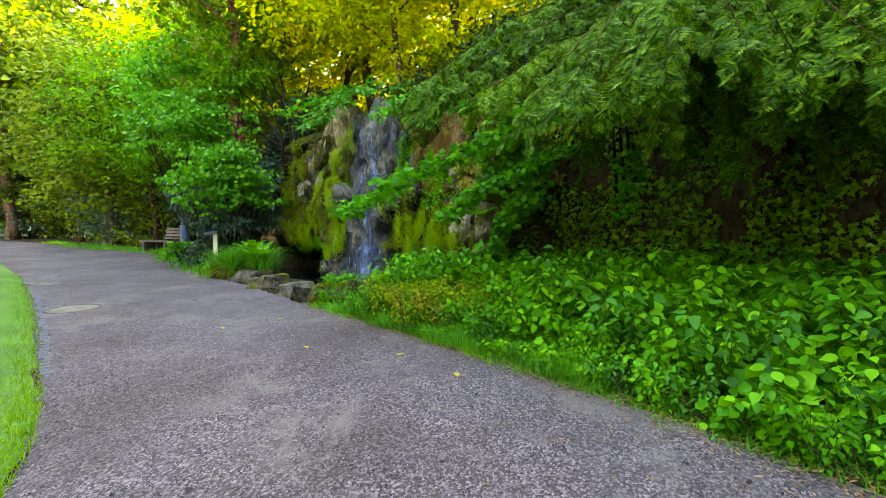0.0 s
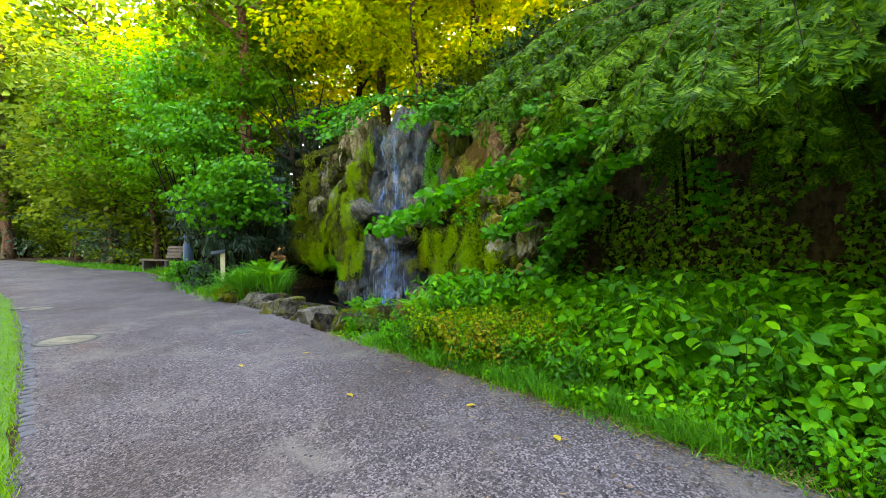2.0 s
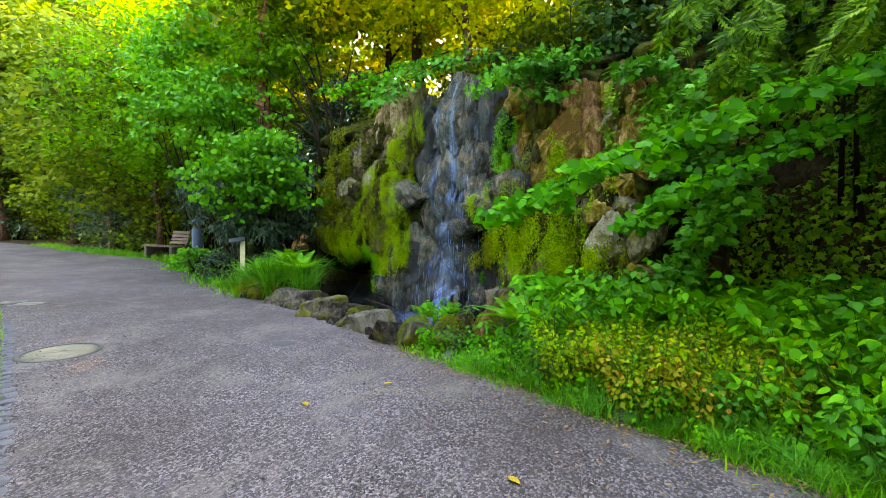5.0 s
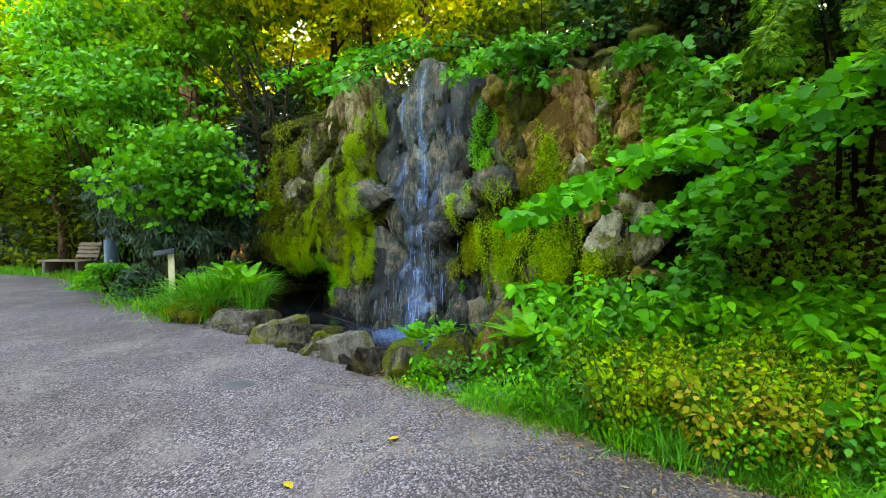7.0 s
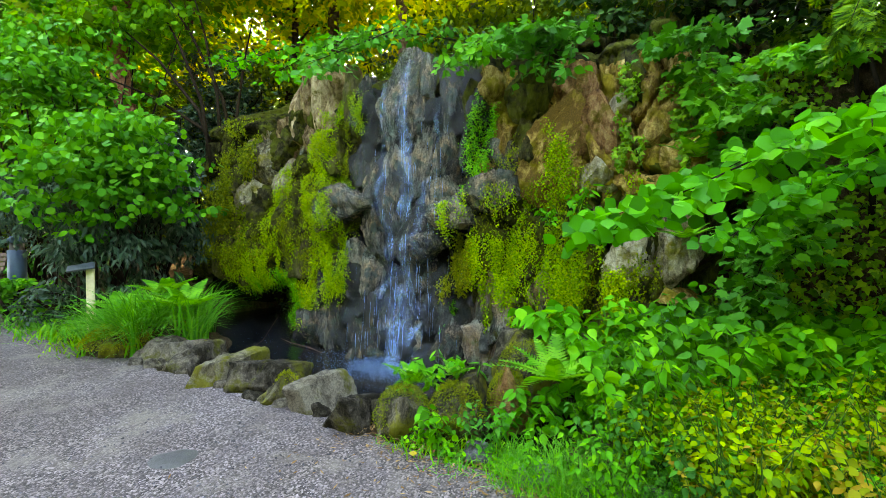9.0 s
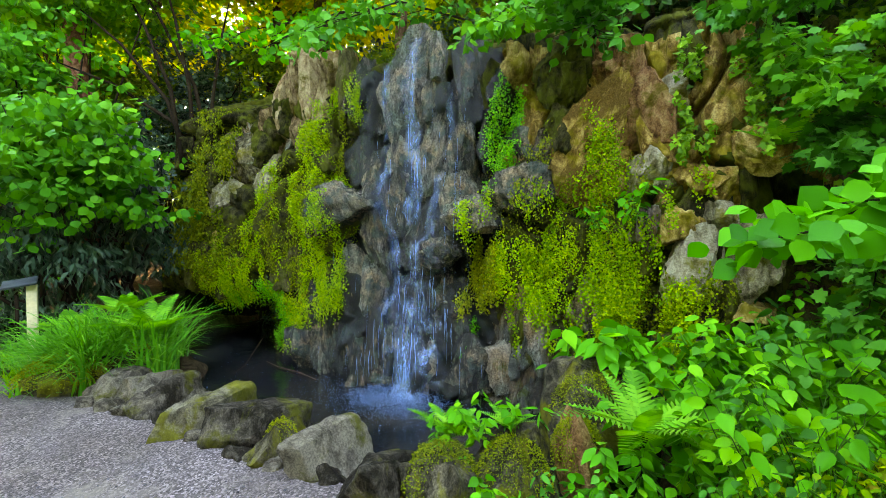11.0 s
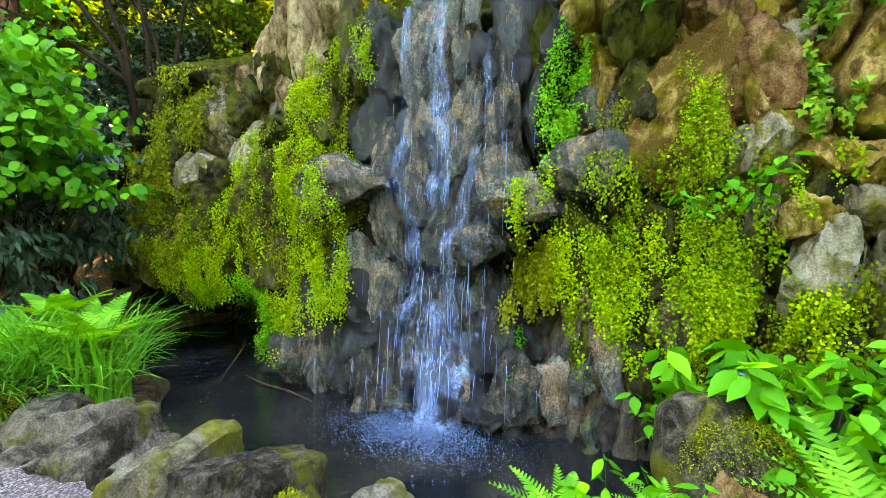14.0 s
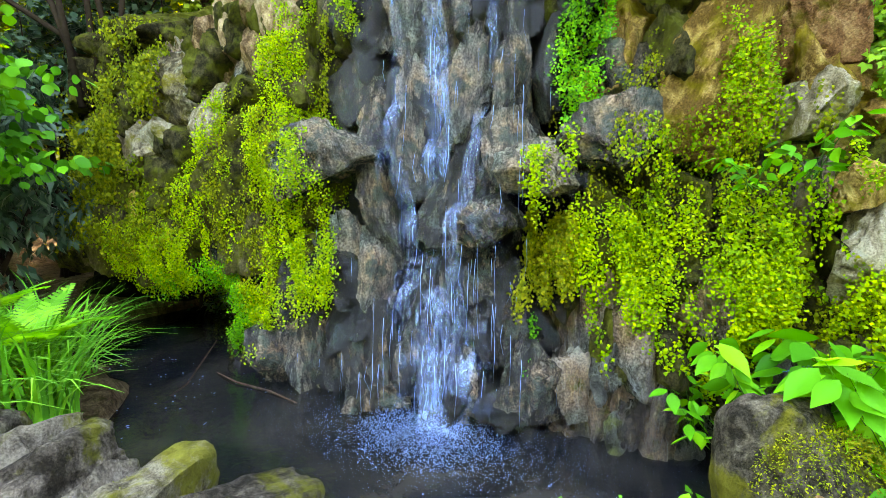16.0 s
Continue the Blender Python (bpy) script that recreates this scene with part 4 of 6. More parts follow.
CREEP = "bright yellow-green creeper hanging over wet rock"
creeper("creeper", 4.15, 5.0, 0.3, 2.2, 5525, M["creeper"], CREEP, seed=11)
creeper("creeper", 3.75, 4.5, 0.55, 1.75, 3612, M["creeper"], CREEP, seed=12)
creeper("creeper", 5.2, 6.9, 0.6, 1.6, 5525, M["creeper"], CREEP, seed=13)
creeper("creeper", 4.6, 6.2, 0.1, 0.95, 5525, M["herb"], "green creeper trailing over the cave mouth", seed=14)
creeper("creeper", 4.1, 4.9, 1.9, 3.4, 4037, M["creeper"], CREEP, seed=15)
creeper("creeper", 3.6, 4.2, 1.3, 2.3, 1487, M["creeper"], CREEP, seed=16)
creeper("creeper", 5.0, 5.8, 1.5, 2.6, 1912, M["creeper"], CREEP, seed=17)
creeper("creeper", 0.3, 1.9, 0.6, 2.0, 6500, M["creeper"], CREEP, seed=18, cut=0.22)
creeper("creeper", 0.1, 1.2, 0.2, 1.2, 4675, M["creeper"], CREEP, seed=19, cut=0.22)
creeper("creeper", 1.2, 2.2, 1.0, 1.7, 2762, M["creeper"], CREEP, seed=20, cut=0.22)
creeper("creeper", 1.7, 2.1, 2.15, 3.1, 2125, M["herb"], "fresh green creeper tuft hanging between rocks", seed=21, hang=0.6)
creeper("creeper", 3.7, 3.95, 2.7, 3.5, 743, M["creeper"], CREEP, seed=22, hang=0.5)
creeper("creeper", 0.6, 1.4, 2.0, 2.9, 1062, M["creeper"], CREEP, seed=23)
creeper("creeper", 1.9, 2.5, 1.5, 2.1, 552, M["creeper"], CREEP, seed=24)
creeper("creeper", 2.0, 2.35, 0.3, 0.8, 340, M["herb"], CREEP, seed=25)
MOSS = "olive moss cushion on damp rock"
for _k, (_s0, _s1, _z0, _z1, _n) in enumerate(((4.1, 5.1, 0.3, 2.3, 1600), (5.1, 6.9, 0.6, 1.7, 3000), (4.0, 4.9, 1.9, 3.5, 1400), (0.2, 1.9, 0.5, 2.1, 2000), (0.0, 1.2, 0.1, 1.3, 1500), (4.6, 6.2, 0.3, 1.0, 2000))):
    creeper("moss", _s0, _s1, _z0, _z1, _n, M["creeper" if _k % 2 else "moss"], "yellow-green moss matted below the creeper", (0.012, 0.03), 0.02, LANCE, 1.2, 0.0, seed=51 + _k, category="moss", strand=0.08)
creeper("moss", 6.6, 8.8, 1.0, 3.0, 5200, M["moss"], "thick olive moss over the cliff's shoulder", (0.02, 0.05), 0.09, LANCE, 1.2, seed=31, category="moss", strand=0.06)
creeper("moss", 5.6, 7.4, 0.9, 2.0, 2600, M["moss"], MOSS, (0.02, 0.04), 0.08, LANCE, 1.0, seed=32, category="moss", strand=0.06)
creeper("moss", 1.92, 2.3, 0.82, 1.52, 2600, M["moss"], "tall olive moss cushion beside the falls", (0.015, 0.03), 0.07, LANCE, 1.4, -0.2, seed=33, category="moss", strand=0.06)
creeper("moss", 0.6, 2.2, 1.2, 2.6, 1600, M["moss"], MOSS, (0.01, 0.025), 0.03, LANCE, 1.0, seed=34, category="moss", strand=0.06)
creeper("moss", 4.3, 5.6, 0.8, 2.6, 2200, M["moss"], MOSS, (0.012, 0.028), 0.04, LANCE, 1.0, seed=35, category="moss", strand=0.06)
creeper("moss", 5.8, 7.6, 2.4, 3.6, 2600, M["moss"], MOSS, (0.02, 0.045), 0.07, LANCE, 1.0, seed=36, category="moss", strand=0.06)
creeper("ivy", -0.6, 0.5, 2.2, 3.3, 900, M["ivy"], "dark ivy trailing over the cliff edge", (0.03, 0.06), 0.06, LOBED, seed=41, category="ivy")


def cluster_leaves(name, shape, centres, radii, per, size, seed, flat=0.35, droop=0.25, aspect=0.8):
    """Leaves in flattened sprays round each centre."""
    r = rng(seed)
    C = np.repeat(np.asarray(centres, float), per, axis=0)
    R = np.repeat(np.broadcast_to(np.asarray(radii, float), (len(centres),)), per)
    n = len(C)
    o = scatter_dirs(r, n) * (r.uniform(0, 1, n) ** 0.5)[:, None]
    o[:, 2] *= flat
    P = C + o * R[:, None]
    D = unit(o * np.array([1, 1, 0.4]) + 0.45 * r.normal(size=(n, 3)) * np.array([1, 1, 0.5]) + np.array([0, 0, -droop]))
    N = unit(np.array([-0.2, -0.4, 0.8]) + 0.65 * r.normal(size=(n, 3)))
    L = r.uniform(size[0], size[1], n)
    return leaves(name, shape, P, D, N, L, L * aspect)


def bough(name, route, material, shape, size, label, reach=0.35, twigs=26, per=16, thick=0.012, seed=1, category="branch", droop=0.3, taper=0.35, aspect=0.8):
    """A leafy branch: a bent limb, side twigs in a flat fan, and leaves along them."""
    r = random.Random(seed)
    thing = tagged(new(name), label, category)
    pts = [Vector(p) for p in route]
    g, cs = Geo(), []
    g.tube(pts, [thick * (1 - 0.8 * k / (len(pts) - 1)) for k in range(len(pts))], 6)
    for k in range(twigs):
        f = (0.08 + 0.92 * k / max(1, twigs - 1)) * (len(pts) - 1)
        i = min(int(f), len(pts) - 2)
        p = pts[i].lerp(pts[i + 1], f - i)
        d = (pts[i + 1] - pts[i]).normalized()
        side = d.cross(Vector((0, 0, 1))).normalized() * (1 if k % 2 else -1)
        n = reach * r.uniform(0.5, 1.1) * (1 - taper * k / twigs)
        e = p + (side * r.uniform(0.6, 1) + d * r.uniform(0.2, 0.9) + Vector((0, 0, r.uniform(-droop, 0.15)))) * n
        m = p.lerp(e, 0.5) + Vector((0, 0, 0.04 * n))
        g.tube([p, m, e], [thick * 0.32, thick * 0.25, thick * 0.1], 4)
        cs += [m, e, p.lerp(e, 0.25)]
    part("limb", g, M["twig"], thing, kind="stuff")
    part("foliage", cluster_leaves("foliage", shape, [tuple(c) for c in cs], reach * 0.42, per, size, seed, 0.3, 0.3, aspect), material, thing)
    return thing


def shrub(name, base, centre, radii, clusters, per, material, shape, size, label, seed, spread=0.42, shell=0.45, droop=0.25, category="shrub", aspect=0.8, stems=7):
    """A bush: stems from its base, leaf sprays over an uneven mound."""
    r = rng(seed)
    thing = tagged(new(name), label, category)
    d = scatter_dirs(r, clusters, 0.35)
    lump = np.array([1 + 0.35 * noise.noise(Vector(v) * 1.7 + Vector((seed, 0, 0))) for v in d])
    C = np.array(centre) + d * np.array(radii) * (r.uniform(shell, 1.0, clusters) * lump)[:, None]
    g = Geo()
    for k in range(stems):
        e = Vector(C[int(k * clusters / stems)])
        b = Vector(base) + Vector((r.normal(0, 0.12), r.normal(0, 0.12), 0))
        m = b.lerp(e, 0.5) + Vector((r.normal(0, 0.1), r.normal(0, 0.1), 0.15))
        g.tube([b, m, e], [0.03, 0.02, 0.006], 5)
    part("stalk", g, M["twig"], thing, kind="stuff")
    part("foliage", cluster_leaves("foliage", shape, C, spread * float(np.mean(radii)), per, size, seed + 1, 0.35, droop, aspect), material, thing)
    return thing


def tree(name, base, height, crown, crown_z, trunk_r, clusters, per, material, size, label, seed, bark="bark", lean=(0, 0), limbs=9, shape=OVATE, spread=0.3):
    r = rng(seed)
    thing = tagged(new(name), label, "tree")
    thing.location = base
    top = Vector((lean[0], lean[1], height * 0.92))
    g = Geo()
    n = 9
    pts = [Vector((top.x * (k / n) ** 1.4 + 0.06 * r.normal(), top.y * (k / n) ** 1.4 + 0.06 * r.normal(), -0.3 + (top.z + 0.3) * k / n)) for k in range(n + 1)]
    g.tube(pts, [trunk_r * (1.25 if k == 0 else 1 - 0.85 * k / n) for k in range(n + 1)], 10)
    part("trunk", g, M[bark], thing)
    d = scatter_dirs(r, clusters, 0.05)
    lump = np.array([1 + 0.4 * noise.noise(Vector(v) * 1.9 + Vector((0, seed, 0))) for v in d])
    mid = np.array([top.x * 0.6, top.y * 0.6, (crown_z + height) / 2])
    rad = np.array([crown, crown, (height - crown_z) / 2])
    C = mid + d * rad * (r.uniform(0.3, 1.0, clusters) ** 0.6 * lump)[:, None]
    for k in range(limbs):
        g = Geo()
        e = Vector(C[int(k * clusters / limbs)])
        h = max(crown_z * 0.7, min(height * 0.85, e.z - 0.35 * math.hypot(e.x, e.y)))
        f = h / top.z * n
        i = max(0, min(n - 1, int(f)))
        b = pts[i].lerp(pts[i + 1], f - i)
        m = b.lerp(e, 0.5) + Vector((0.2 * r.normal(), 0.2 * r.normal(), 0.25))
        g.tube([b, b.lerp(m, 0.5), m, e], [trunk_r * 0.32, trunk_r * 0.24, trunk_r * 0.16, 0.008], 6)
        part("limb", g, M[bark], thing)
    part("crown", cluster_leaves("crown", shape, C, spread * crown, per, size, seed + 5, 0.4, 0.25), material, thing)
    return thing


def path_gap(x, y):
    """Signed distance right of the path's right edge (metres, roughly)."""
    best, sign = 9e9, 1
    for k in range(len(RIGHT) - 1):
        a, b = Vector(RIGHT[k]), Vector(RIGHT[k + 1])
        p = Vector((x, y))
        t = max(0, min(1, (p - a).dot(b - a) / (b - a).length_squared))
        o = p - a.lerp(b, t)
        if o.length < best:
            best, sign = o.length, (1 if (b - a).x * o.y - (b - a).y * o.x < 0 else -1)
    return best * sign


def herb(name, height, pairs, size, material, shape, seed, label, category="herb", stems=8, lean=0.42, aspect=0.62):
    r = rng(seed)
    thing = tagged(new(name), label, category, "bed plants")
    g, P, D = Geo(), [], []
    for k in range(stems):
        a = r.uniform(0, 6.28)
        h = height * r.uniform(0.7, 1.05)
        e = Vector((math.cos(a) * lean * h, math.sin(a) * lean * h, h))
        b = Vector((r.normal(0, 0.05), r.normal(0, 0.05), -0.05))
        m = b.lerp(e, 0.5) + Vector((0, 0, 0.08 * h))
        g.tube([b, m, e], [0.004, 0.003, 0.0015], 4)
        for j in range(pairs):
            f = 0.22 + 0.78 * j / (pairs - 1)
            p = b.lerp(m, f * 2) if f < 0.5 else m.lerp(e, f * 2 - 1)
            for t in range(3 if j == pairs - 1 else 2):
                w = a + j * 1.57 + t * (2.1 if j == pairs - 1 else 3.14) + r.normal(0, 0.25)
                dd = Vector((math.cos(w), math.sin(w), r.uniform(-0.95, 0.0)))
                P.append(tuple(p + dd * 0.03))
                D.append(tuple(dd))
    n = len(P)
    L = size * r.uniform(0.75, 1.3, n)
    N = unit(np.array([0, 0, 1.0]) + 0.5 * r.normal(size=(n, 3)))
    part("stalk", g, M["stem"], thing, kind="stuff")
    part("foliage", leaves("foliage", shape, P, D, N, L, L * aspect), material, thing)
    return thing


def fern(name, fronds, length, seed, label):
    r = rng(seed)
    thing = tagged(new(name), label, "fern", "ferns")
    for k in range(fronds):
        a = 6.28 * k / fronds + r.normal(0, 0.2)
        up = r.uniform(0.5, 1.5)
        d = np.array([[math.cos(a), math.sin(a), up]])
        nn = np.array([[-math.cos(a) * up, -math.sin(a) * up, 1.0]])
        L = length * r.uniform(0.7, 1.1)
        part("frond", leaves("frond", FERN, [(0, 0, 0)], d, nn, L, L), M["fern"], thing)
    return thing


def grass_tuft(name, blades, height, spread, material, seed, label, group="grass tufts", wide=0.012, fans=0):
    """A tuft of arching blades; a large one is built of several fans of blades."""
    r = random.Random(seed)

    def bunch(count):
        g = Geo()
        for _ in range(count):
            a, b = r.uniform(0, 6.28), r.uniform(0, spread)
            x, y = math.cos(a) * b, math.sin(a) * b
            h, out, c = height * r.uniform(0.5, 1.1), r.uniform(0.3, 1.0), r.uniform(0, 6.28)
            dx, dy = math.cos(c), math.sin(c)
            w = wide * r.uniform(0.6, 1.2)
            vs = []
            for k in range(6):
                f = k / 5
                px, py, pz = x + dx * out * h * f * f, y + dy * out * h * f * f, h * (f - 0.5 * out * f * f * f) - 0.02
                ww = w * (1 - f ** 2) + 0.0006
                vs += [(px - dy * ww / 2, py + dx * ww / 2, pz), (px + dy * ww / 2, py - dx * ww / 2, pz)]
            g.add(vs, [(2 * k, 2 * k + 1, 2 * k + 3, 2 * k + 2) for k in range(5)])
        return g
    if not fans:
        return part(name, bunch(blades), material, None, label, category="grass", group=group)
    thing = tagged(new(name), label, "grass", group)
    for _ in range(fans):
        part("blade_fan", bunch(blades // fans), material, thing)
    return thing


def spread_copies(originals, places, seed, scale=(0.8, 1.2)):
    """Stands the originals and copies of them at the places."""
    r = random.Random(seed)
    for k, (x, y, z, grow) in enumerate(places):
        ob = originals[k % len(originals)]
        g = grow * r.uniform(*scale)
        m = pose(x, y, z, r.uniform(-6, 6), r.uniform(-6, 6), r.uniform(0, 360)) @ Matrix.Diagonal((g, g, g, 1))
        if k < len(originals):
            ob.matrix_basis = m
        else:
            copy_thing(originals[k % len(originals)], pose(0, 0, 0)).matrix_basis = m


def joined_plants(name, originals, places, seed, material, label):
    """One thicket of the originals' leaves, too dense to tell apart."""
    r = random.Random(seed)
    V, loops, totals, base = [], [], [], 0
    for k, (x, y, z, grow) in enumerate(places):
        src = [c for c in originals[k % len(originals)].children if c.name.startswith("foliage")][0].data
        co = np.empty(len(src.vertices) * 3)
        src.vertices.foreach_get("co", co)
        li, lt = np.empty(len(src.loops), np.int32), np.empty(len(src.polygons), np.int32)
        src.loops.foreach_get("vertex_index", li)
        src.polygons.foreach_get("loop_total", lt)
        a, g = r.uniform(0, 6.28), grow * r.uniform(0.8, 1.2)
        turn = np.array([[math.cos(a), -math.sin(a), 0], [math.sin(a), math.cos(a), 0], [0, 0, 1]])
        V.append(co.reshape(-1, 3) @ turn.T * g + np.array([x, y, z]))
        loops.append(li + base)
        totals.append(lt)
        base += len(src.vertices)
    V, loops, totals = np.concatenate(V), np.concatenate(loops), np.concatenate(totals)
    me = bpy.data.meshes.new(name)
    me.vertices.add(len(V))
    me.vertices.foreach_set("co", V.ravel())
    me.loops.add(len(loops))
    me.loops.foreach_set("vertex_index", loops.astype(np.int32))
    me.polygons.add(len(totals))
    me.polygons.foreach_set("loop_start", np.concatenate(([0], np.cumsum(totals)[:-1])).astype(np.int32))
    me.polygons.foreach_set("loop_total", totals.astype(np.int32))
    me.update(calc_edges=True)
    me.shade_smooth()
    part(name, me, material, None, label, category="herbs", kind="stuff")


# the bed between path and cliff
HERB = "green broad-leaved herb in the bed beside the path"
herbs = [herb("herb_plant", 0.72, 7, 0.085, M["herb"], NETTLE, 51, HERB), herb("herb_plant", 0.62, 7, 0.072, M["herb"], NETTLE, 52, HERB),
         herb("herb_plant", 0.55, 6, 0.095, M["herb"], NETTLE, 53, HERB, aspect=0.75), herb("herb_plant", 0.7, 8, 0.068, M["herb"], NETTLE, 54, HERB, aspect=0.55),
         herb("herb_plant", 0.66, 7, 0.078, M["herb_dark"], NETTLE, 55, HERB), herb("herb_plant", 0.5, 5, 0.10, M["herb"], HAZEL_LEAF, 56, HERB, aspect=0.8)]
_r = random.Random(21)
_places = []
_s = -8.6
while _s < 0.75:
    _q = -3.6
    while _q < 1.25:
        _p = on_cliff(_s + _r.uniform(-0.12, 0.12), _q + _r.uniform(-0.12, 0.12), 0)
        _g = path_gap(_p.x, _p.y)
        _ss, _qq = sq(_p.x, _p.y)
        if _g > 0.06 and not (in_pool(_ss, _qq) > 0.05) and (_p - Vector((-0.02, 4.98, 0))).length > 0.66 and (_p - Vector((-0.85, 6.0, 0))).length > 0.2 and not (_ss > -0.2 and _qq > -0.1) and not (_ss > 0.2 and _qq < -1.7):
            _places.append((_p.x, _p.y, land_z(_p.x, _p.y) - 0.02, 0.6 + 0.45 * smooth(0.05, 0.8, _g)))
        _q += 0.27
    _s += 0.25
for _k in range(56):
    _t = 2.0 + 6.0 * _k / 56
    _p = edge(RIGHT, _t) + Vector((0.73, 0.68, 0)) * _r.uniform(0.06, 0.3)
    if in_pool(*sq(_p.x, _p.y)) < 0.02:
        _places.append((_p.x, _p.y, land_z(_p.x, _p.y) - 0.03, _r.uniform(0.3, 0.5)))
_r.shuffle(_places)
_places.sort(key=lambda p: path_gap(p[0], p[1]) > 1.25)
spread_copies(herbs, _places[:285], 5)
joined_plants("herb_thicket", herbs, _places[285:], 15, M["herb"], "dense green herbs at the back of the bed")

LOW = "low russet and yellow herb in the bed beside the path"
russets = [herb("russet_herb", 0.36, 12, 0.027, M["russet"], OVATE, 61, LOW, stems=14, lean=0.55, aspect=0.75), herb("russet_herb", 0.42, 13, 0.026, M["creeper"], OVATE, 62, LOW, stems=14, lean=0.5, aspect=0.75),
           herb("russet_herb", 0.34, 12, 0.026, M["herb"], OVATE, 63, LOW, stems=13, lean=0.55, aspect=0.75)]
_r = random.Random(22)
spread_copies(russets, [(x, y, land_z(x, y) - 0.01, 1.15) for x, y in ((-0.02 + 0.72 * _r.uniform(-1, 1), 4.98 + 0.55 * _r.uniform(-1, 1)) for _ in range(96)) if path_gap(x, y) > 0.12], 6)

BROAD = "large-leaved pale green plant beside the pool"
broads = [herb("broadleaf_plant", 0.62, 5, 0.17, M["herb"], OVATE, 71, BROAD, stems=5, lean=0.55, aspect=0.55), herb("broadleaf_plant", 0.5, 4, 0.19, M["hazel"], OVATE, 72, BROAD, stems=5, lean=0.6, aspect=0.55)]
spread_copies(broads, [(-0.45, 6.55, 0.25, 1.0), (-0.15, 6.95, 0.3, 1.0), (-0.35, 7.15, 0.25, 0.9), (0.05, 6.45, 0.25, 1.0), (-0.5, 6.95, 0.2, 0.9), (0.2, 6.05, 0.25, 1.0), (-0.55, 7.35, 0.1, 0.7), (-0.7, 6.3, 0.15, 0.8), (-1.62, 6.62, 0.28, 0.4), (-1.4, 6.55, 0.3, 0.4), (-1.85, 6.7, 0.25, 0.35), (-1.28, 6.18, 0.08, 0.42), (-1.02, 6.08, 0.08, 0.48), (-0.85, 6.1, 0.08, 0.55), (-0.66, 5.95, 0.1, 0.6)], 7)
spread_copies([herb("cliff_plant", 0.26, 4, 0.10, M["herb"], OVATE, 73, "pale leafy plant rooted in the cliff face", stems=4, lean=0.8)], [tuple(on_cliff(0.75, 0.0, 1.62)) + (1.0,), tuple(on_cliff(1.0, -0.02, 1.55)) + (0.8,)], 8)

def forget_me_not(seed):
    """Sprigs of tiny blue five-petalled flowers on thin stalks."""
    r = random.Random(seed)
    thing = tagged(new("forget_me_not"), "sprig of tiny pale blue flowers among the leaves", "flower", "blue flowers")
    for _ in range(5):
        e = Vector((r.gauss(0, 0.05), r.gauss(0, 0.05), r.uniform(0.28, 0.4)))
        g = Geo()
        g.tube([(0, 0, 0), tuple(e * 0.6), tuple(e)], [0.002, 0.0015, 0.001], 4)
        part("stalk", g, M["stem"], thing)
        P, D = [], []
        for _ in range(4):
            c = e + Vector((r.gauss(0, 0.014), r.gauss(0, 0.014), r.gauss(0, 0.008)))
            for k in range(5):
                P.append(tuple(c)), D.append((math.cos(k * 1.257), math.sin(k * 1.257) - 0.3, 0.35))
        part("blossom", leaves("blossom", ROUND, P, D, [(-0.2, -0.6, 0.8)] * len(P), 0.0065, 0.006), M["blue"], thing)
    return thing


spread_copies([forget_me_not(5), forget_me_not(6)], [(-0.42, 6.95, 0.35, 1.0), (0.1, 6.45, 0.4, 1.0), (0.2, 6.75, 0.5, 1.0), (-0.5, 6.9, 0.3, 0.9), (0.25, 6.4, 0.45, 1.1), (0.3, 6.1, 0.4, 1.0)], 16)

FERN_LABEL = "fresh green fern with arching fronds"
ferns = [fern("fern", 11, 0.5, 81, FERN_LABEL), fern("fern", 9, 0.42, 82, FERN_LABEL)]
spread_copies(ferns, [(-0.86, 6.2, 0.4, 0.95), (-0.66, 5.98, 0.36, 0.9), (-1.75, 6.75, 0.28, 0.55), (-4.35, 9.75, 0.45, 1.2), (-4.16, 9.52, 0.5, 1.25), (-4.55, 10.0, 0.62, 1.2),
                      (-5.2, 10.3, 0.4, 1.2), (-1.5, 6.5, 0.4, 0.4), tuple(on_cliff(-0.15, 0.1, 1.4)) + (0.6,), tuple(on_cliff(-0.2, 0.2, 2.1)) + (0.7,)], 9, (0.9, 1.1))

TUFT = "long green grass tuft at the path's edge"
tufts = [grass_tuft("grass_tuft", 112, 0.82, 0.2, M["grass"], 91, TUFT, wide=0.023, fans=8), grass_tuft("grass_tuft", 104, 0.88, 0.22, M["grass"], 92, TUFT, wide=0.021, fans=8)]
_r = random.Random(23)
spread_copies(tufts, [(x, y, land_z(x, y), 1.0) for x, y in ((-4.64 + _r.gauss(0, 0.27), 9.6 + _r.gauss(0, 0.28)) for _ in range(40)) if path_gap(x, y) > 0.15], 10)
VERGE = "short grass tuft on the verge"
shorts = [grass_tuft("verge_grass", 60, 0.10, 0.15, M["grass"], 93, VERGE, "verge tufts", 0.007), grass_tuft("verge_grass", 50, 0.09, 0.16, M["lawn"], 94, VERGE, "verge tufts", 0.006)]
_places = []
for _k in range(190):
    _t = 2.0 + 9.0 * _k / 190
    _p = edge(RIGHT, _t) + Vector((0.73, 0.68, 0)) * _r.uniform(-0.05, 0.24)
    if _t > 8.0 or in_pool(*sq(_p.x, _p.y)) > 0.02:
        continue
    _places.append((_p.x, _p.y, land_z(_p.x, _p.y), _r.uniform(0.6, 1.5)))
for _k in range(60):
    _p = Vector((-1.15 + _r.gauss(0, 0.35), 5.75 + _r.gauss(0, 0.35), 0))
    if path_gap(_p.x, _p.y) > 0.03 and in_pool(*sq(_p.x, _p.y)) < 0.02:
        _places.append((_p.x, _p.y, land_z(_p.x, _p.y), 1.0))
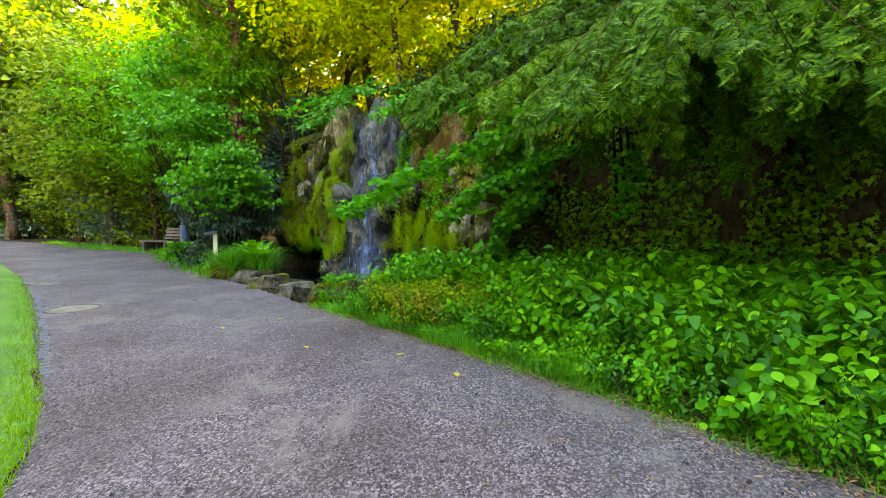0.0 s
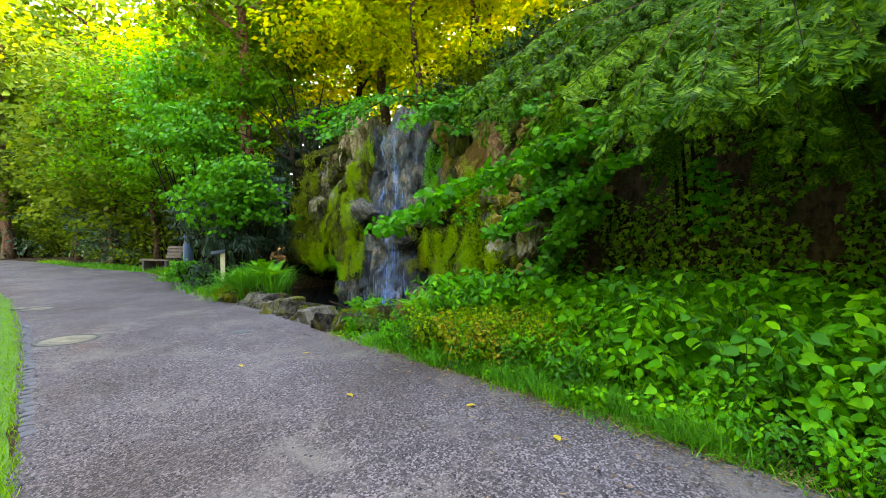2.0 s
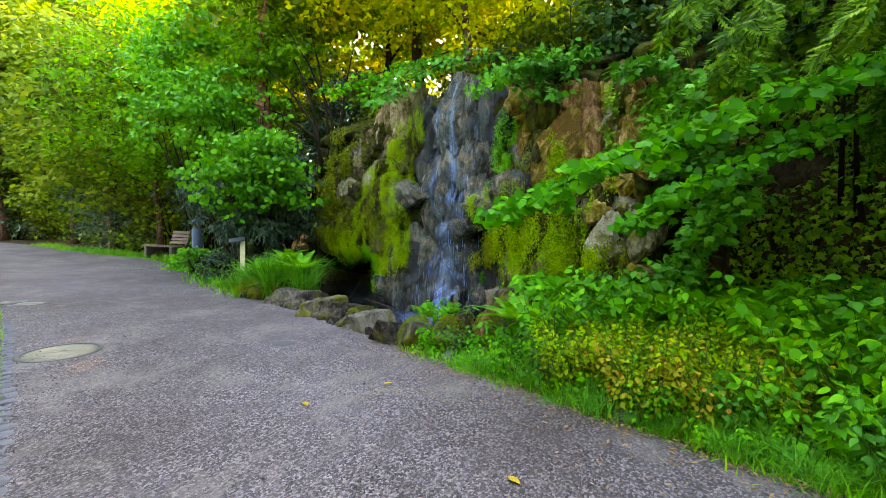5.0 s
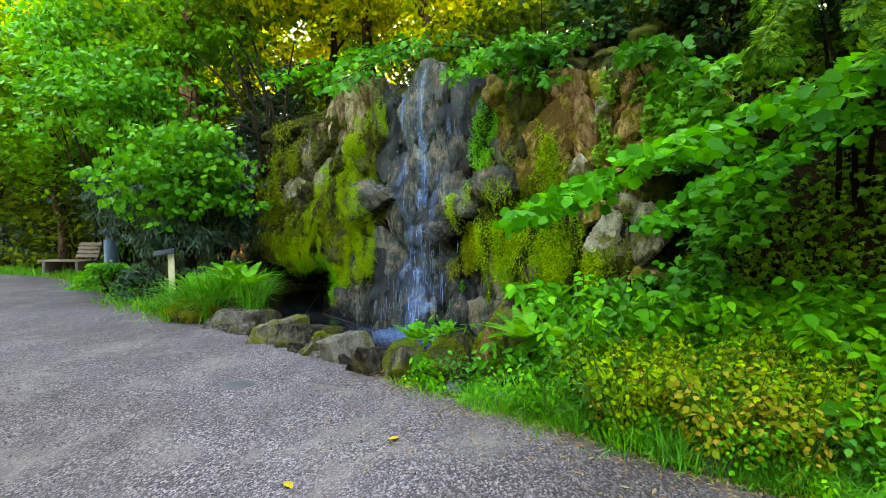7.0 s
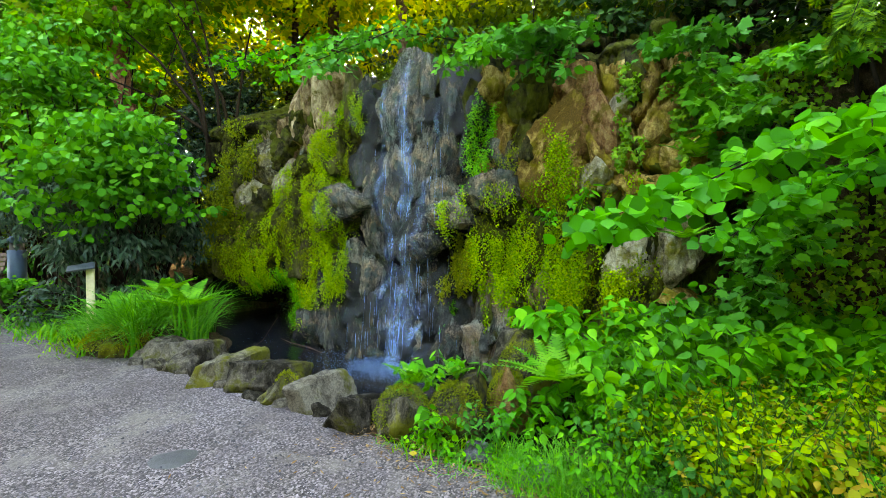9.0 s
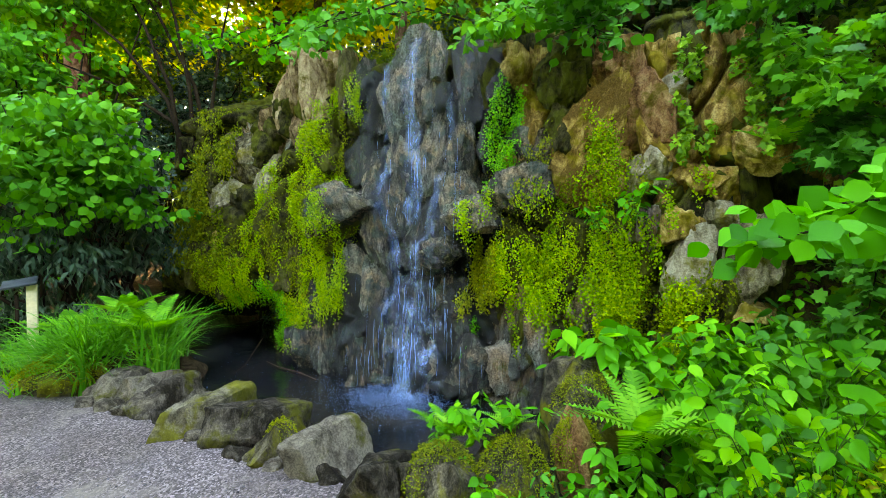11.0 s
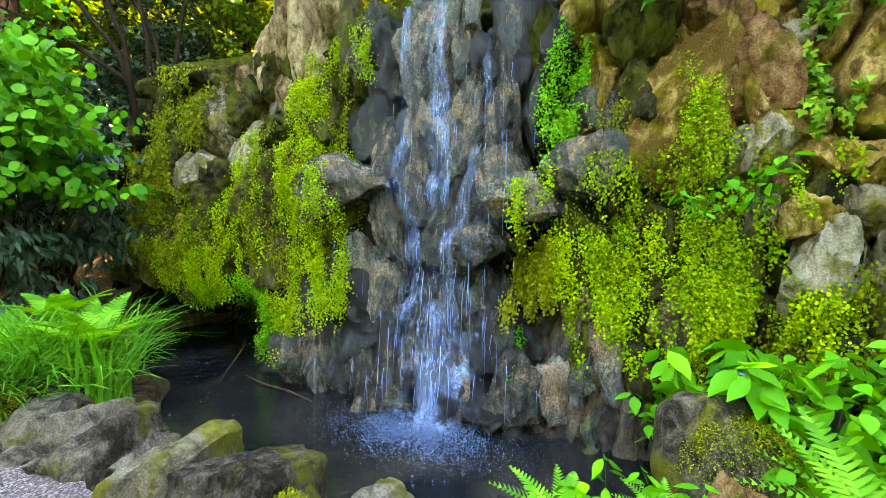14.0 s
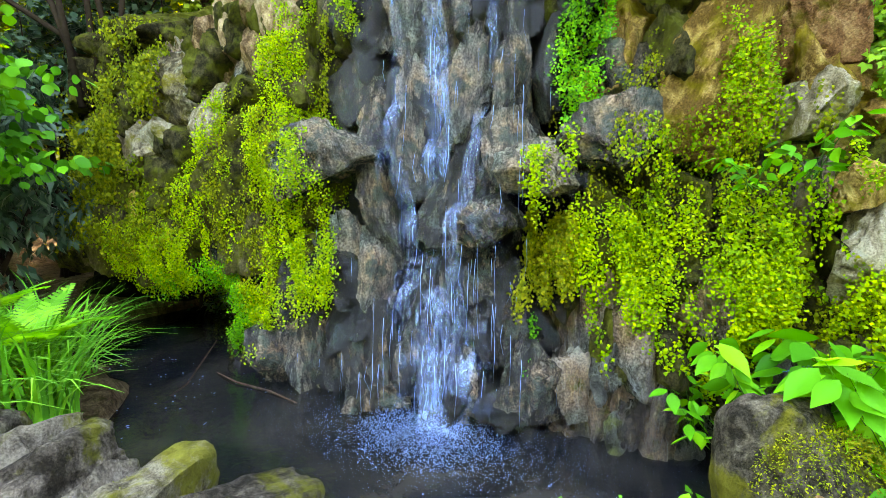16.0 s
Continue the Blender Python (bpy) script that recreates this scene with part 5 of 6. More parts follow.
for _k in range(130):
    _t = 11.6 + 6.0 * _r.random()
    _p = edge(RIGHT, _t) + Vector((0.73, 0.68, 0)) * _r.uniform(0.0, 0.9)
    _places.append((_p.x, _p.y, land_z(_p.x, _p.y), 3.2))
spread_copies(shorts, _places, 11)
LUSH = "lush fine grass tuft on the verge"
lush = [grass_tuft("lush_grass", 150, 0.24, 0.14, M["grass"], 95, LUSH, "lush tufts", 0.0055), grass_tuft("lush_grass", 130, 0.2, 0.15, M["herb"], 96, LUSH, "lush tufts", 0.005)]
_places = []
for _k in range(84):
    _t = 4.0 + 3.4 * _k / 84
    _p = edge(RIGHT, _t) + Vector((0.73, 0.68, 0)) * (0.04 + abs(_r.gauss(0, 0.17)))
    _places.append((_p.x, _p.y, land_z(_p.x, _p.y), _r.uniform(0.7, 1.25)))
spread_copies(lush, _places, 17)


# ivy bank under the conifer
def ivy_bank(s0, s1, count, seed):
    r = rng(seed)
    P, N = [], []
    while len(P) < count:
        s = r.uniform(s0, s1)
        foot = 0.75 + 0.55 * smooth(0, -1.2, s)
        q = r.uniform(foot - 0.05, foot + 0.75)
        p = on_cliff(s, q, 0)
        z = land_z(p.x, p.y)
        if noise.noise((s * 1.4, z * 1.6, 7)) < -0.2 or z < 0.3:
            continue
        P.append((p.x, p.y, z) + np.array([-0.73, -0.68, 0.2]) * abs(r.normal(0, 0.07)))
        N.append((-0.73, -0.68, 0.5))
    n = len(P)
    N = unit(np.array(N) + 0.4 * r.normal(size=(n, 3)))
    D = unit(np.array([-0.2, -0.2, -0.8]) + 0.6 * r.normal(size=(n, 3)))
    L = r.uniform(0.05, 0.10, n)
    part("ivy", leaves("ivy", LOBED, P, D, N, L, L * 0.8), M["ivy"], None, "dark glossy ivy covering the shaded bank", category="ivy", kind="stuff")


for _k in range(4):
    ivy_bank(-0.2 - 1.9 * (_k + 1), -0.2 - 1.9 * _k, 3600, 100 + _k)


def conifer(base, height, seed):
    """A hemlock with long drooping boughs over the bed."""
    r = random.Random(seed)
    thing = tagged(new("conifer_tree"), "large conifer with drooping feathery green boughs", "tree")
    g = Geo()
    b = Vector(base)
    g.tube([b + Vector((0, 0, -0.4)), b + Vector((0.1, 0, height * 0.5)), b + Vector((0, 0.1, height))], [0.32, 0.24, 0.05], 12)
    part("trunk", g, M["bark"], thing)
    ends = []
    for k in range(46):
        a = radians(-100 + 170 * ((k * 0.618) % 1.0)) - math.pi / 2 - 0.15
        n = r.uniform(2.0, 5.6)
        z0 = r.uniform(0.1, max(0.5, 3.4 - 0.5 * n))
        ends.append((Vector((b.x + math.cos(a) * n, b.y + math.sin(a) * n, 0)), b.z + z0, n))
    for k in range(34):
        e = Vector((r.uniform(-0.3, 4.4), r.uniform(2.0, 5.3), 0))
        ends.append((e, b.z + r.uniform(0.2, 1.2), 9.0 + r.random()))
    for k, (e, z0, n) in enumerate(ends):
        e.z = max((2.1 if n > 9 else 2.25) + 0.4 * r.random() - 0.45 * smooth(1.0, 2.5, e.x) * r.random(), z0 - 0.38 * n * r.uniform(0.6, 1.3))
        s, q = sq(e.x, e.y)
        if path_gap(e.x, e.y) < -0.3 or e.x < -0.5 or s > -1.0:
            continue
        limb = Geo()
        start = Vector((b.x, b.y, z0 + 0.3))
        mid = start.lerp(e, 0.5) + Vector((0, 0, 0.3))
        pts = [start, start.lerp(mid, 0.5) + Vector((0, 0, 0.2)), mid + Vector((0, 0, 0.25)), mid.lerp(e, 0.5) + Vector((0, 0, 0.28)), e]
        limb.tube(pts, [0.016, 0.012, 0.008, 0.005, 0.002], 5)
        limb_ob = part("limb", limb, M["bark"], thing)
        P, D, L = [], [], []
        for j in range(54):
            f = (0.3 + 0.7 * (j / 53) ** 0.8) * 4
            i = min(3, int(f))
            p = pts[i].lerp(pts[i + 1], f - i)
            d = (pts[i + 1] - pts[i]).normalized()
            side = d.cross(Vector((0, 0, 1))).normalized() * (1 if j % 2 else -1)
            twig = (side * r.uniform(0.2, 1.0) + d * r.uniform(0.0, 0.7) + Vector((0, 0, r.uniform(-0.55, 0.0)))).normalized()
            out = r.uniform(0.12, 0.5) * (1.15 - f / 5)
            for t in range(9):
                a = p + twig * out * (0.25 + 0.75 * t / 8) + Vector((0, 0, -0.14 * (t / 8) ** 2))
                dd = twig * 0.8 + Vector((r.uniform(-0.7, 0.7), r.uniform(-0.7, 0.7), r.uniform(-0.75, 0.0)))
                P.append(tuple(a)), D.append(tuple(dd)), L.append(r.uniform(0.05, 0.13))
        m = len(P)
        nn = unit(np.array([-0.25, -0.45, 0.8]) + 0.35 * rng(seed + k).normal(size=(m, 3)))
        part("spray", leaves("spray", SPRAY, P, D, nn, L, np.array(L) * 1.25), M["conifer"], limb_ob)
    return thing


conifer((3.7, 6.4, 3.2), 8.0, 3)

# leafy branches that hang over the bed and the falls
HAZEL = "arching hazel branch with round bright green leaves"
bough("hazel_branch", [(2.4, 5.1, 2.75), (1.4, 4.75, 2.55), (0.5, 4.6, 2.2), (-0.4, 4.9, 1.85), (-1.15, 5.25, 1.45)], M["hazel"], HAZEL_LEAF, (0.055, 0.092), HAZEL, 0.42, 34, 13, 0.014, 201, aspect=0.9)
bough("hazel_branch", [(2.0, 5.6, 2.4), (1.2, 5.4, 2.1), (0.5, 5.5, 1.75), (0.1, 5.75, 1.4)], M["hazel"], HAZEL_LEAF, (0.055, 0.09), HAZEL, 0.36, 22, 11, 0.012, 202, aspect=0.9)
bough("hazel_branch", [(2.4, 5.6, 2.3), (2.3, 5.2, 1.9), (2.2, 5.1, 1.45)], M["hazel"], HAZEL_LEAF, (0.06, 0.09), "drooping hazel twig with round leaves", 0.22, 10, 7, 0.008, 203, aspect=0.9)
for _k, (_a, _b, _c) in enumerate((((1.1, 7.6, 3.7), (0.7, 6.9, 3.2), (0.35, 6.2, 2.95)), ((1.2, 7.2, 3.3), (0.95, 6.5, 2.75), (0.65, 6.15, 2.35)), ((1.4, 6.9, 2.8), (1.05, 6.4, 2.3), (0.7, 6.2, 1.95)),
                                   ((1.6, 6.6, 2.3), (1.2, 6.1, 1.8), (0.9, 5.9, 1.3)), ((0.5, 8.2, 3.9), (-0.2, 7.6, 3.5), (-0.6, 7.2, 3.3)), ((1.9, 6.8, 3.2), (1.3, 6.2, 2.9), (0.8, 5.7, 2.65)),
                                   ((1.5, 6.4, 1.9), (1.1, 6.2, 1.5), (0.75, 6.1, 1.0)))):
    bough("bramble_branch", [_a, _b, _c], M["shrub"] if _k % 2 else M["herb_dark"], MAPLE, (0.07, 0.115), "overhanging branch with lobed mid-green leaves", 0.34, 18, 8, 0.014, 210 + _k, aspect=0.9)
for _k, (_a, _b, _c) in enumerate((((-0.6, 9.6, 4.3), (-1.6, 8.9, 4.0), (-2.6, 8.1, 3.15)), ((0.2, 8.8, 4.1), (-0.4, 8.2, 3.8), (-0.9, 7.7, 3.3)),
                                   ((-1.4, 9.9, 4.4), (-2.2, 9.3, 4.0), (-2.5, 8.7, 3.35)), ((-0.2, 8.6, 4.0), (-0.7, 8.0, 3.6), (-1.2, 7.8, 3.2)), ((0.4, 8.3, 3.9), (-0.1, 7.7, 3.5), (-0.4, 7.2, 3.0)), ((-1.3, 10.6, 4.9), (-2.2, 9.9, 4.3), (-3.0, 9.3, 3.5)), ((-2.0, 11.0, 4.8), (-2.9, 10.4, 4.3), (-3.7, 10.0, 3.8)))):
    bough("overhanging_branch", [_a, _b, _c], M["hazel"] if _k > 4 else M["shrub"] if _k % 2 else M["herb_dark"], OVATE, (0.07, 0.12), "leafy branch hanging over the top of the falls", 0.5, 13, 5, 0.014, 230 + _k)

# bushes on the bank left of the cave
SH = "broad-leaved shrub with layered mid-green leaves"
shrub("broadleaf_shrub", (-5.6, 11.2, 0.5), (-5.45, 10.75, 2.3), (1.45, 1.0, 0.95), 190, 20, M["shrub"], HAZEL_LEAF, (0.08, 0.13), SH, 301, 0.26, 0.25, 0.6)
shrub("broadleaf_shrub", (-6.6, 12.2, 0.5), (-6.9, 12.2, 3.9), (1.5, 1.0, 1.1), 120, 22, M["shrub"], OVATE, (0.09, 0.15), SH, 302, 0.26, 0.25, 0.5)
shrub("broadleaf_shrub", (-8.4, 14.2, 0.4), (-8.7, 13.8, 4.3), (1.7, 1.0, 1.4), 130, 22, M["shrub"], OVATE, (0.10, 0.16), SH, 312, 0.26, 0.25, 0.5)
shrub("broadleaf_shrub", (-6.6, 13.6, 0.8), (-6.3, 13.2, 5.4), (1.7, 0.9, 1.0), 110, 20, M["canopy_green"], OVATE, (0.10, 0.16), SH, 313, 0.26, 0.25, 0.5)
shrub("broadleaf_shrub", (-9.0, 15.6, 0.4), (-9.6, 15.2, 6.3), (2.2, 1.2, 1.4), 120, 20, M["shrub"], OVATE, (0.11, 0.17), SH, 314, 0.26, 0.25, 0.5)
RH = "dark grey-green rhododendron with narrow drooping leaves"
shrub("rhododendron", (-5.7, 11.0, 0.3), (-5.72, 11.0, 1.1), (0.72, 0.6, 0.8), 120, 22, M["rhodo"], LANCE, (0.10, 0.17), RH, 303, 0.3, droop=0.9, aspect=0.3)
shrub("rhododendron", (-7.2, 13.1, 0.3), (-7.3, 13.0, 2.0), (1.1, 0.8, 0.8), 120, 22, M["rhodo"], LANCE, (0.10, 0.17), RH, 304, 0.3, droop=0.9, aspect=0.3)
shrub("rhododendron", (-5.3, 11.9, 0.5), (-5.3, 11.9, 1.5), (0.8, 0.6, 1.2), 120, 22, M["rhodo"], LANCE, (0.11, 0.18), RH, 310, 0.3, droop=0.9, aspect=0.35)
shrub("rhododendron", (-5.9, 12.7, 1.0), (-5.9, 12.7, 2.7), (1.0, 0.6, 0.9), 120, 22, M["rhodo"], LANCE, (0.11, 0.18), RH, 311, 0.3, droop=0.9, aspect=0.35)
shrub("leafy_bush", (-8.3, 14.6, 0.3), (-8.2, 14.7, 0.75), (0.8, 0.6, 0.6), 50, 20, M["herb_dark"], OVATE, (0.07, 0.12), "low green bush behind the litter bin", 306, 0.35)
shrub("leafy_bush", (-6.4, 11.2, 0.2), (-6.5, 11.2, 0.35), (0.6, 0.45, 0.4), 40, 20, M["rhodo"], LANCE, (0.07, 0.12), "low grey-green bush beside the sign post", 307, 0.35, aspect=0.4)

shrub("leafy_bush", (-8.35, 13.1, 0.1), (-8.35, 13.1, 0.3), (0.5, 0.4, 0.35), 40, 20, M["herb"], OVATE, (0.06, 0.11), "low bright green plants in front of the litter bin", 308, 0.35)
shrub("leafy_bush", (-7.5, 12.2, 0.1), (-7.45, 12.25, 0.35), (0.6, 0.45, 0.4), 50, 20, M["shrub"], OVATE, (0.06, 0.11), "low blue-green bush at the path's edge", 309, 0.35)


def sapling(base, tops, label):
    """Bare dark stems arching up from one root."""
    thing = tagged(new("sapling"), label, "sapling")
    for k, (dx, dy, dz) in enumerate(tops):
        b = Vector(base) + Vector((0.08 * k, 0.05 * k, 0))
        e = b + Vector((dx, dy, dz))
        g = Geo()
        g.tube([b, b.lerp(e, 0.35) + Vector((-0.15 * dx, 0, 0.25)), b.lerp(e, 0.7) + Vector((-0.1 * dx, 0, 0.2)), e], [0.045, 0.035, 0.024, 0.008], 6)
        part("stem", g, M["twig"], thing)


sapling((-4.55, 12.4, 2.6), ((-1.0, 0.3, 3.2), (-1.7, 0.3, 2.7), (-0.6, 0.4, 3.6), (-2.1, 0.0, 1.7), (0.3, 0.4, 3.2), (-1.4, 0.1, 3.6)), "bare dark arching stems behind the cliff's shoulder")

BACK = "shaded leafy bush behind the cliff's shoulder"
for _k, (_x, _y, _z, _m) in enumerate(((-5.3, 14.1, 4.1, "wood_far"), (-4.2, 13.7, 4.2, "rhodo"), (-6.4, 14.5, 4.3, "wood_far"), (-3.4, 13.4, 4.5, "wood_far"), (-5.0, 13.3, 3.2, "rhodo"))):
    shrub("leafy_bush", (_x, _y, land_z(_x, _y) - 0.1), (_x, _y, _z), (0.85, 0.6, 0.85), 80, 22, M[_m], OVATE, (0.06, 0.11), BACK, 340 + _k, 0.3)
# bushes added as a near-black backing where deep shade lies
SHADE = "near-black bush added for the shade along the cliff's upper edge"
for _k, (_s, _q, _z, _w) in enumerate(((-0.6, 1.7, 4.0, 1.1), (-1.8, 1.6, 3.9, 1.1), (0.6, 1.8, 4.4, 1.0), (-3.0, 1.7, 3.9, 1.1), (-1.0, 2.4, 5.2, 1.3), (-2.6, 2.4, 5.2, 1.3))):
    _p = on_cliff(_s, _q, _z)
    shrub("evergreen_bush", (_p.x, _p.y, land_z(_p.x, _p.y) - 0.1), tuple(_p), (_w, 0.8 * _w, 0.8), 80, 22, M["shade_leaf"], OVATE, (0.07, 0.12), SHADE, 360 + _k, 0.3)
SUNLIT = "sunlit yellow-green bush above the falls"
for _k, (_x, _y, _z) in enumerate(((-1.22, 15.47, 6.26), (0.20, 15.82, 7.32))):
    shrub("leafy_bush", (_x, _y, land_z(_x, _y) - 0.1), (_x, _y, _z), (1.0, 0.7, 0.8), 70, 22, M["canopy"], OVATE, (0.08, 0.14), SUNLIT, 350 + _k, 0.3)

# far bushes along the path's end and wood behind
WOOD = "dense woodland bush in mixed greens"
far_bush = [shrub("woodland_bush", (0, 0, 0), (0, 0, 1.3), (1.8, 1.6, 1.5), 90, 19, M[k], FACET, (0.11, 0.19), WOOD, 320 + i, 0.3) for i, k in enumerate(("wood_far", "rhodo", "wood_far"))]
_r = random.Random(33)
_places = []
for _k in range(44):
    _t = 14.2 + 4.8 * (_k / 44)
    _p = edge(RIGHT, _t) + Vector((0.45, 0.9, 0)) * _r.uniform(2.0, 6.0)
    _places.append((_p.x, _p.y, land_z(_p.x, _p.y) - 0.1, _r.uniform(0.7, 1.4)))
for _k in range(16):
    _p = Vector((-36 + 1.2 * _k + _r.uniform(-1, 1), 29 - 0.1 * _k + _r.uniform(-1, 2), 0))
    _places.append((_p.x, _p.y, land_z(_p.x, _p.y) - 0.1, _r.uniform(1.2, 2.0)))
for _k in range(26):
    _p = on_cliff(-2 + 0.55 * _k + _r.uniform(-0.4, 0.4), _r.uniform(2.4, 5.5), 0)
    _places.append((_p.x, _p.y, land_z(_p.x, _p.y) - 0.2, _r.uniform(0.45, 0.8)))
for _k in range(16):
    _p = on_cliff(0.2 + 0.45 * _k, 1.9 + _r.uniform(-0.15, 0.5), 0)
    _places.append((_p.x, _p.y, land_z(_p.x, _p.y) - 0.25, _r.uniform(0.32, 0.5)))
for _k in range(6):
    _p = on_cliff(1.6 + 0.9 * _k, 3.0 + _r.uniform(0, 0.8), 0)
    _places.append((_p.x, _p.y, land_z(_p.x, _p.y) - 0.2, _r.uniform(0.7, 0.9)))
spread_copies(far_bush, _places, 12, (0.85, 1.15))
spread_copies([far_bush[1]], [(x, y, land_z(x, y) + up, g) for x, y, up, g in ((-5.2, 13.5, 0.6, 0.8), (-6.7, 13.9, 1.0, 0.9), (-4.3, 13.9, 0.5, 0.7), (-7.8, 14.8, 0.6, 0.9))], 13, (0.9, 1.1))

TREE = "tall broadleaved tree with sunlit yellow-green crown"
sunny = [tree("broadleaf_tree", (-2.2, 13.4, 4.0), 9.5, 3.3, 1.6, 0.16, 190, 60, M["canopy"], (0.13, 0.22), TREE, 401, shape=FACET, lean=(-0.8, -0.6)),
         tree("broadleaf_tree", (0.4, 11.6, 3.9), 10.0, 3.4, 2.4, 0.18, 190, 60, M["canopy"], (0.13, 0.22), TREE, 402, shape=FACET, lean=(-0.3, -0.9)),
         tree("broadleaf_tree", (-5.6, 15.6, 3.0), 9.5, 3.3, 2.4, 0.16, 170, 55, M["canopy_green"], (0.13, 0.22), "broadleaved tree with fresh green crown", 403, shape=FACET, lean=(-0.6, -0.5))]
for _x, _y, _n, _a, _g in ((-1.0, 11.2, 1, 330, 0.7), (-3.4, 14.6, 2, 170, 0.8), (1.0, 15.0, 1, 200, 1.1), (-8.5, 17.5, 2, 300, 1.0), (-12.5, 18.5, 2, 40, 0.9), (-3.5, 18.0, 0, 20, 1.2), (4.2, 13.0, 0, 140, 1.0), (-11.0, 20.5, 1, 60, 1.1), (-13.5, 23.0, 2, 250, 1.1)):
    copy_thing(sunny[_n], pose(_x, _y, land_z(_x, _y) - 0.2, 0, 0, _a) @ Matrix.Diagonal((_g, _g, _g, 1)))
WT = "tall woodland tree in mixed greens"
wood = [tree("woodland_tree", (-6.4, 13.4, 1.6), 12.0, 3.0, 4.2, 0.24, 130, 40, M["wood_far"], (0.17, 0.29), "tall tree with a reddish bare trunk", 411, shape=FACET, bark="red_bark", limbs=10),
        tree("woodland_tree", (-16, 25, 0.5), 13.0, 4.2, 1.5, 0.28, 150, 38, M["wood_far"], (0.27, 0.42), WT, 412, shape=FACET),
        tree("woodland_tree", (-22, 30, 0.5), 15.0, 4.6, 2.0, 0.3, 150, 38, M["wood_far"], (0.28, 0.46), WT, 413, shape=FACET)]
for _x, _y, _n, _a, _g in ((-15.5, 20.0, 1, 40, 0.8), (-19.5, 27.5, 1, 100, 1.0), (-26, 31, 1, 170, 1.1), (-30, 33, 2, 250, 1.0), (-24, 36, 2, 20, 1.2), (-16, 32, 2, 75, 1.2), (-34, 30, 1, 200, 1.4), (-38, 33, 2, 300, 1.2),
                           (-10, 26, 1, 130, 1.1), (-5, 24, 2, 60, 1.0), (2, 21, 1, 10, 1.1), (8, 17, 1, 220, 1.1), (10, 10, 1, 90, 1.0), (9, 4, 2, 0, 0.9), (-40, 24, 1, 30, 1.1), (-44, 18, 2, 120, 1.1),
                           (-21, 24.5, 1, 50, 0.7), (-17, 21.5, 2, 10, 0.7), (-27, 26.5, 2, 190, 1.1), (-31, 26, 1, 280, 1.3), (-14, 28, 2, 150, 1.0), (-20, 34, 1, 310, 1.3), (-28, 38, 1, 90, 1.4), (-36, 40, 2, 40, 1.4), (-23, 27, 1, 215, 0.9), (-32, 30, 1, 5, 1.2),
                           # from (-12, 3) on: unseen trees, added around the walk to cut side light
                           (-29, 36, 2, 15, 1.7), (-35, 38, 1, 95, 1.8), (-33, 25, 2, 40, 1.5), (-12, 3, 1, 15, 1.0), (-10.5, -3, 1, 75, 1.0), (-7, -7, 2, 135, 0.9), (-2, -8.5, 1, 200, 1.0), (4, -9, 2, 255, 0.9), (9, -8, 1, 310, 1.0), (12, -3, 1, 20, 1.0), (-20, 10, 2, 66, 0.9)):
    copy_thing(wood[_n], pose(_x, _y, land_z(_x, _y) - 0.2, 0, 0, _a) @ Matrix.Diagonal((_g, _g, _g, 1)))


# unseen trees and bushes added behind the walk to block low sky light
_r = random.Random(34)
for _k in range(9):
    _a = radians(160 + 190 * _k / 8)
    _d = 13.5 + 2.5 * (_k % 2) + _r.uniform(-0.8, 0.8)
    _x, _y = -4.0 + math.cos(_a) * _d, 3.0 + math.sin(_a) * _d
    copy_thing(wood[1 + _k % 2], pose(_x, _y, land_z(_x, _y) - 0.2, 0, 0, _r.uniform(0, 360)) @ Matrix.Diagonal((0.8, 0.8, 0.75, 1)))
for _k in range(44):
    _a = radians(146 + 212 * _k / 43)
    _d = 13.0 + _r.uniform(-0.8, 2.5)
    _x, _y = -4.0 + math.cos(_a) * _d, 3.0 + math.sin(_a) * _d
    _g = _r.uniform(0.9, 1.5)
    copy_thing(far_bush[_k % 3], pose(0, 0, 0)).matrix_basis = pose(_x, _y, land_z(_x, _y) - 0.1, 0, 0, _r.uniform(0, 360)) @ Matrix.Diagonal((_g, _g, _g, 1))


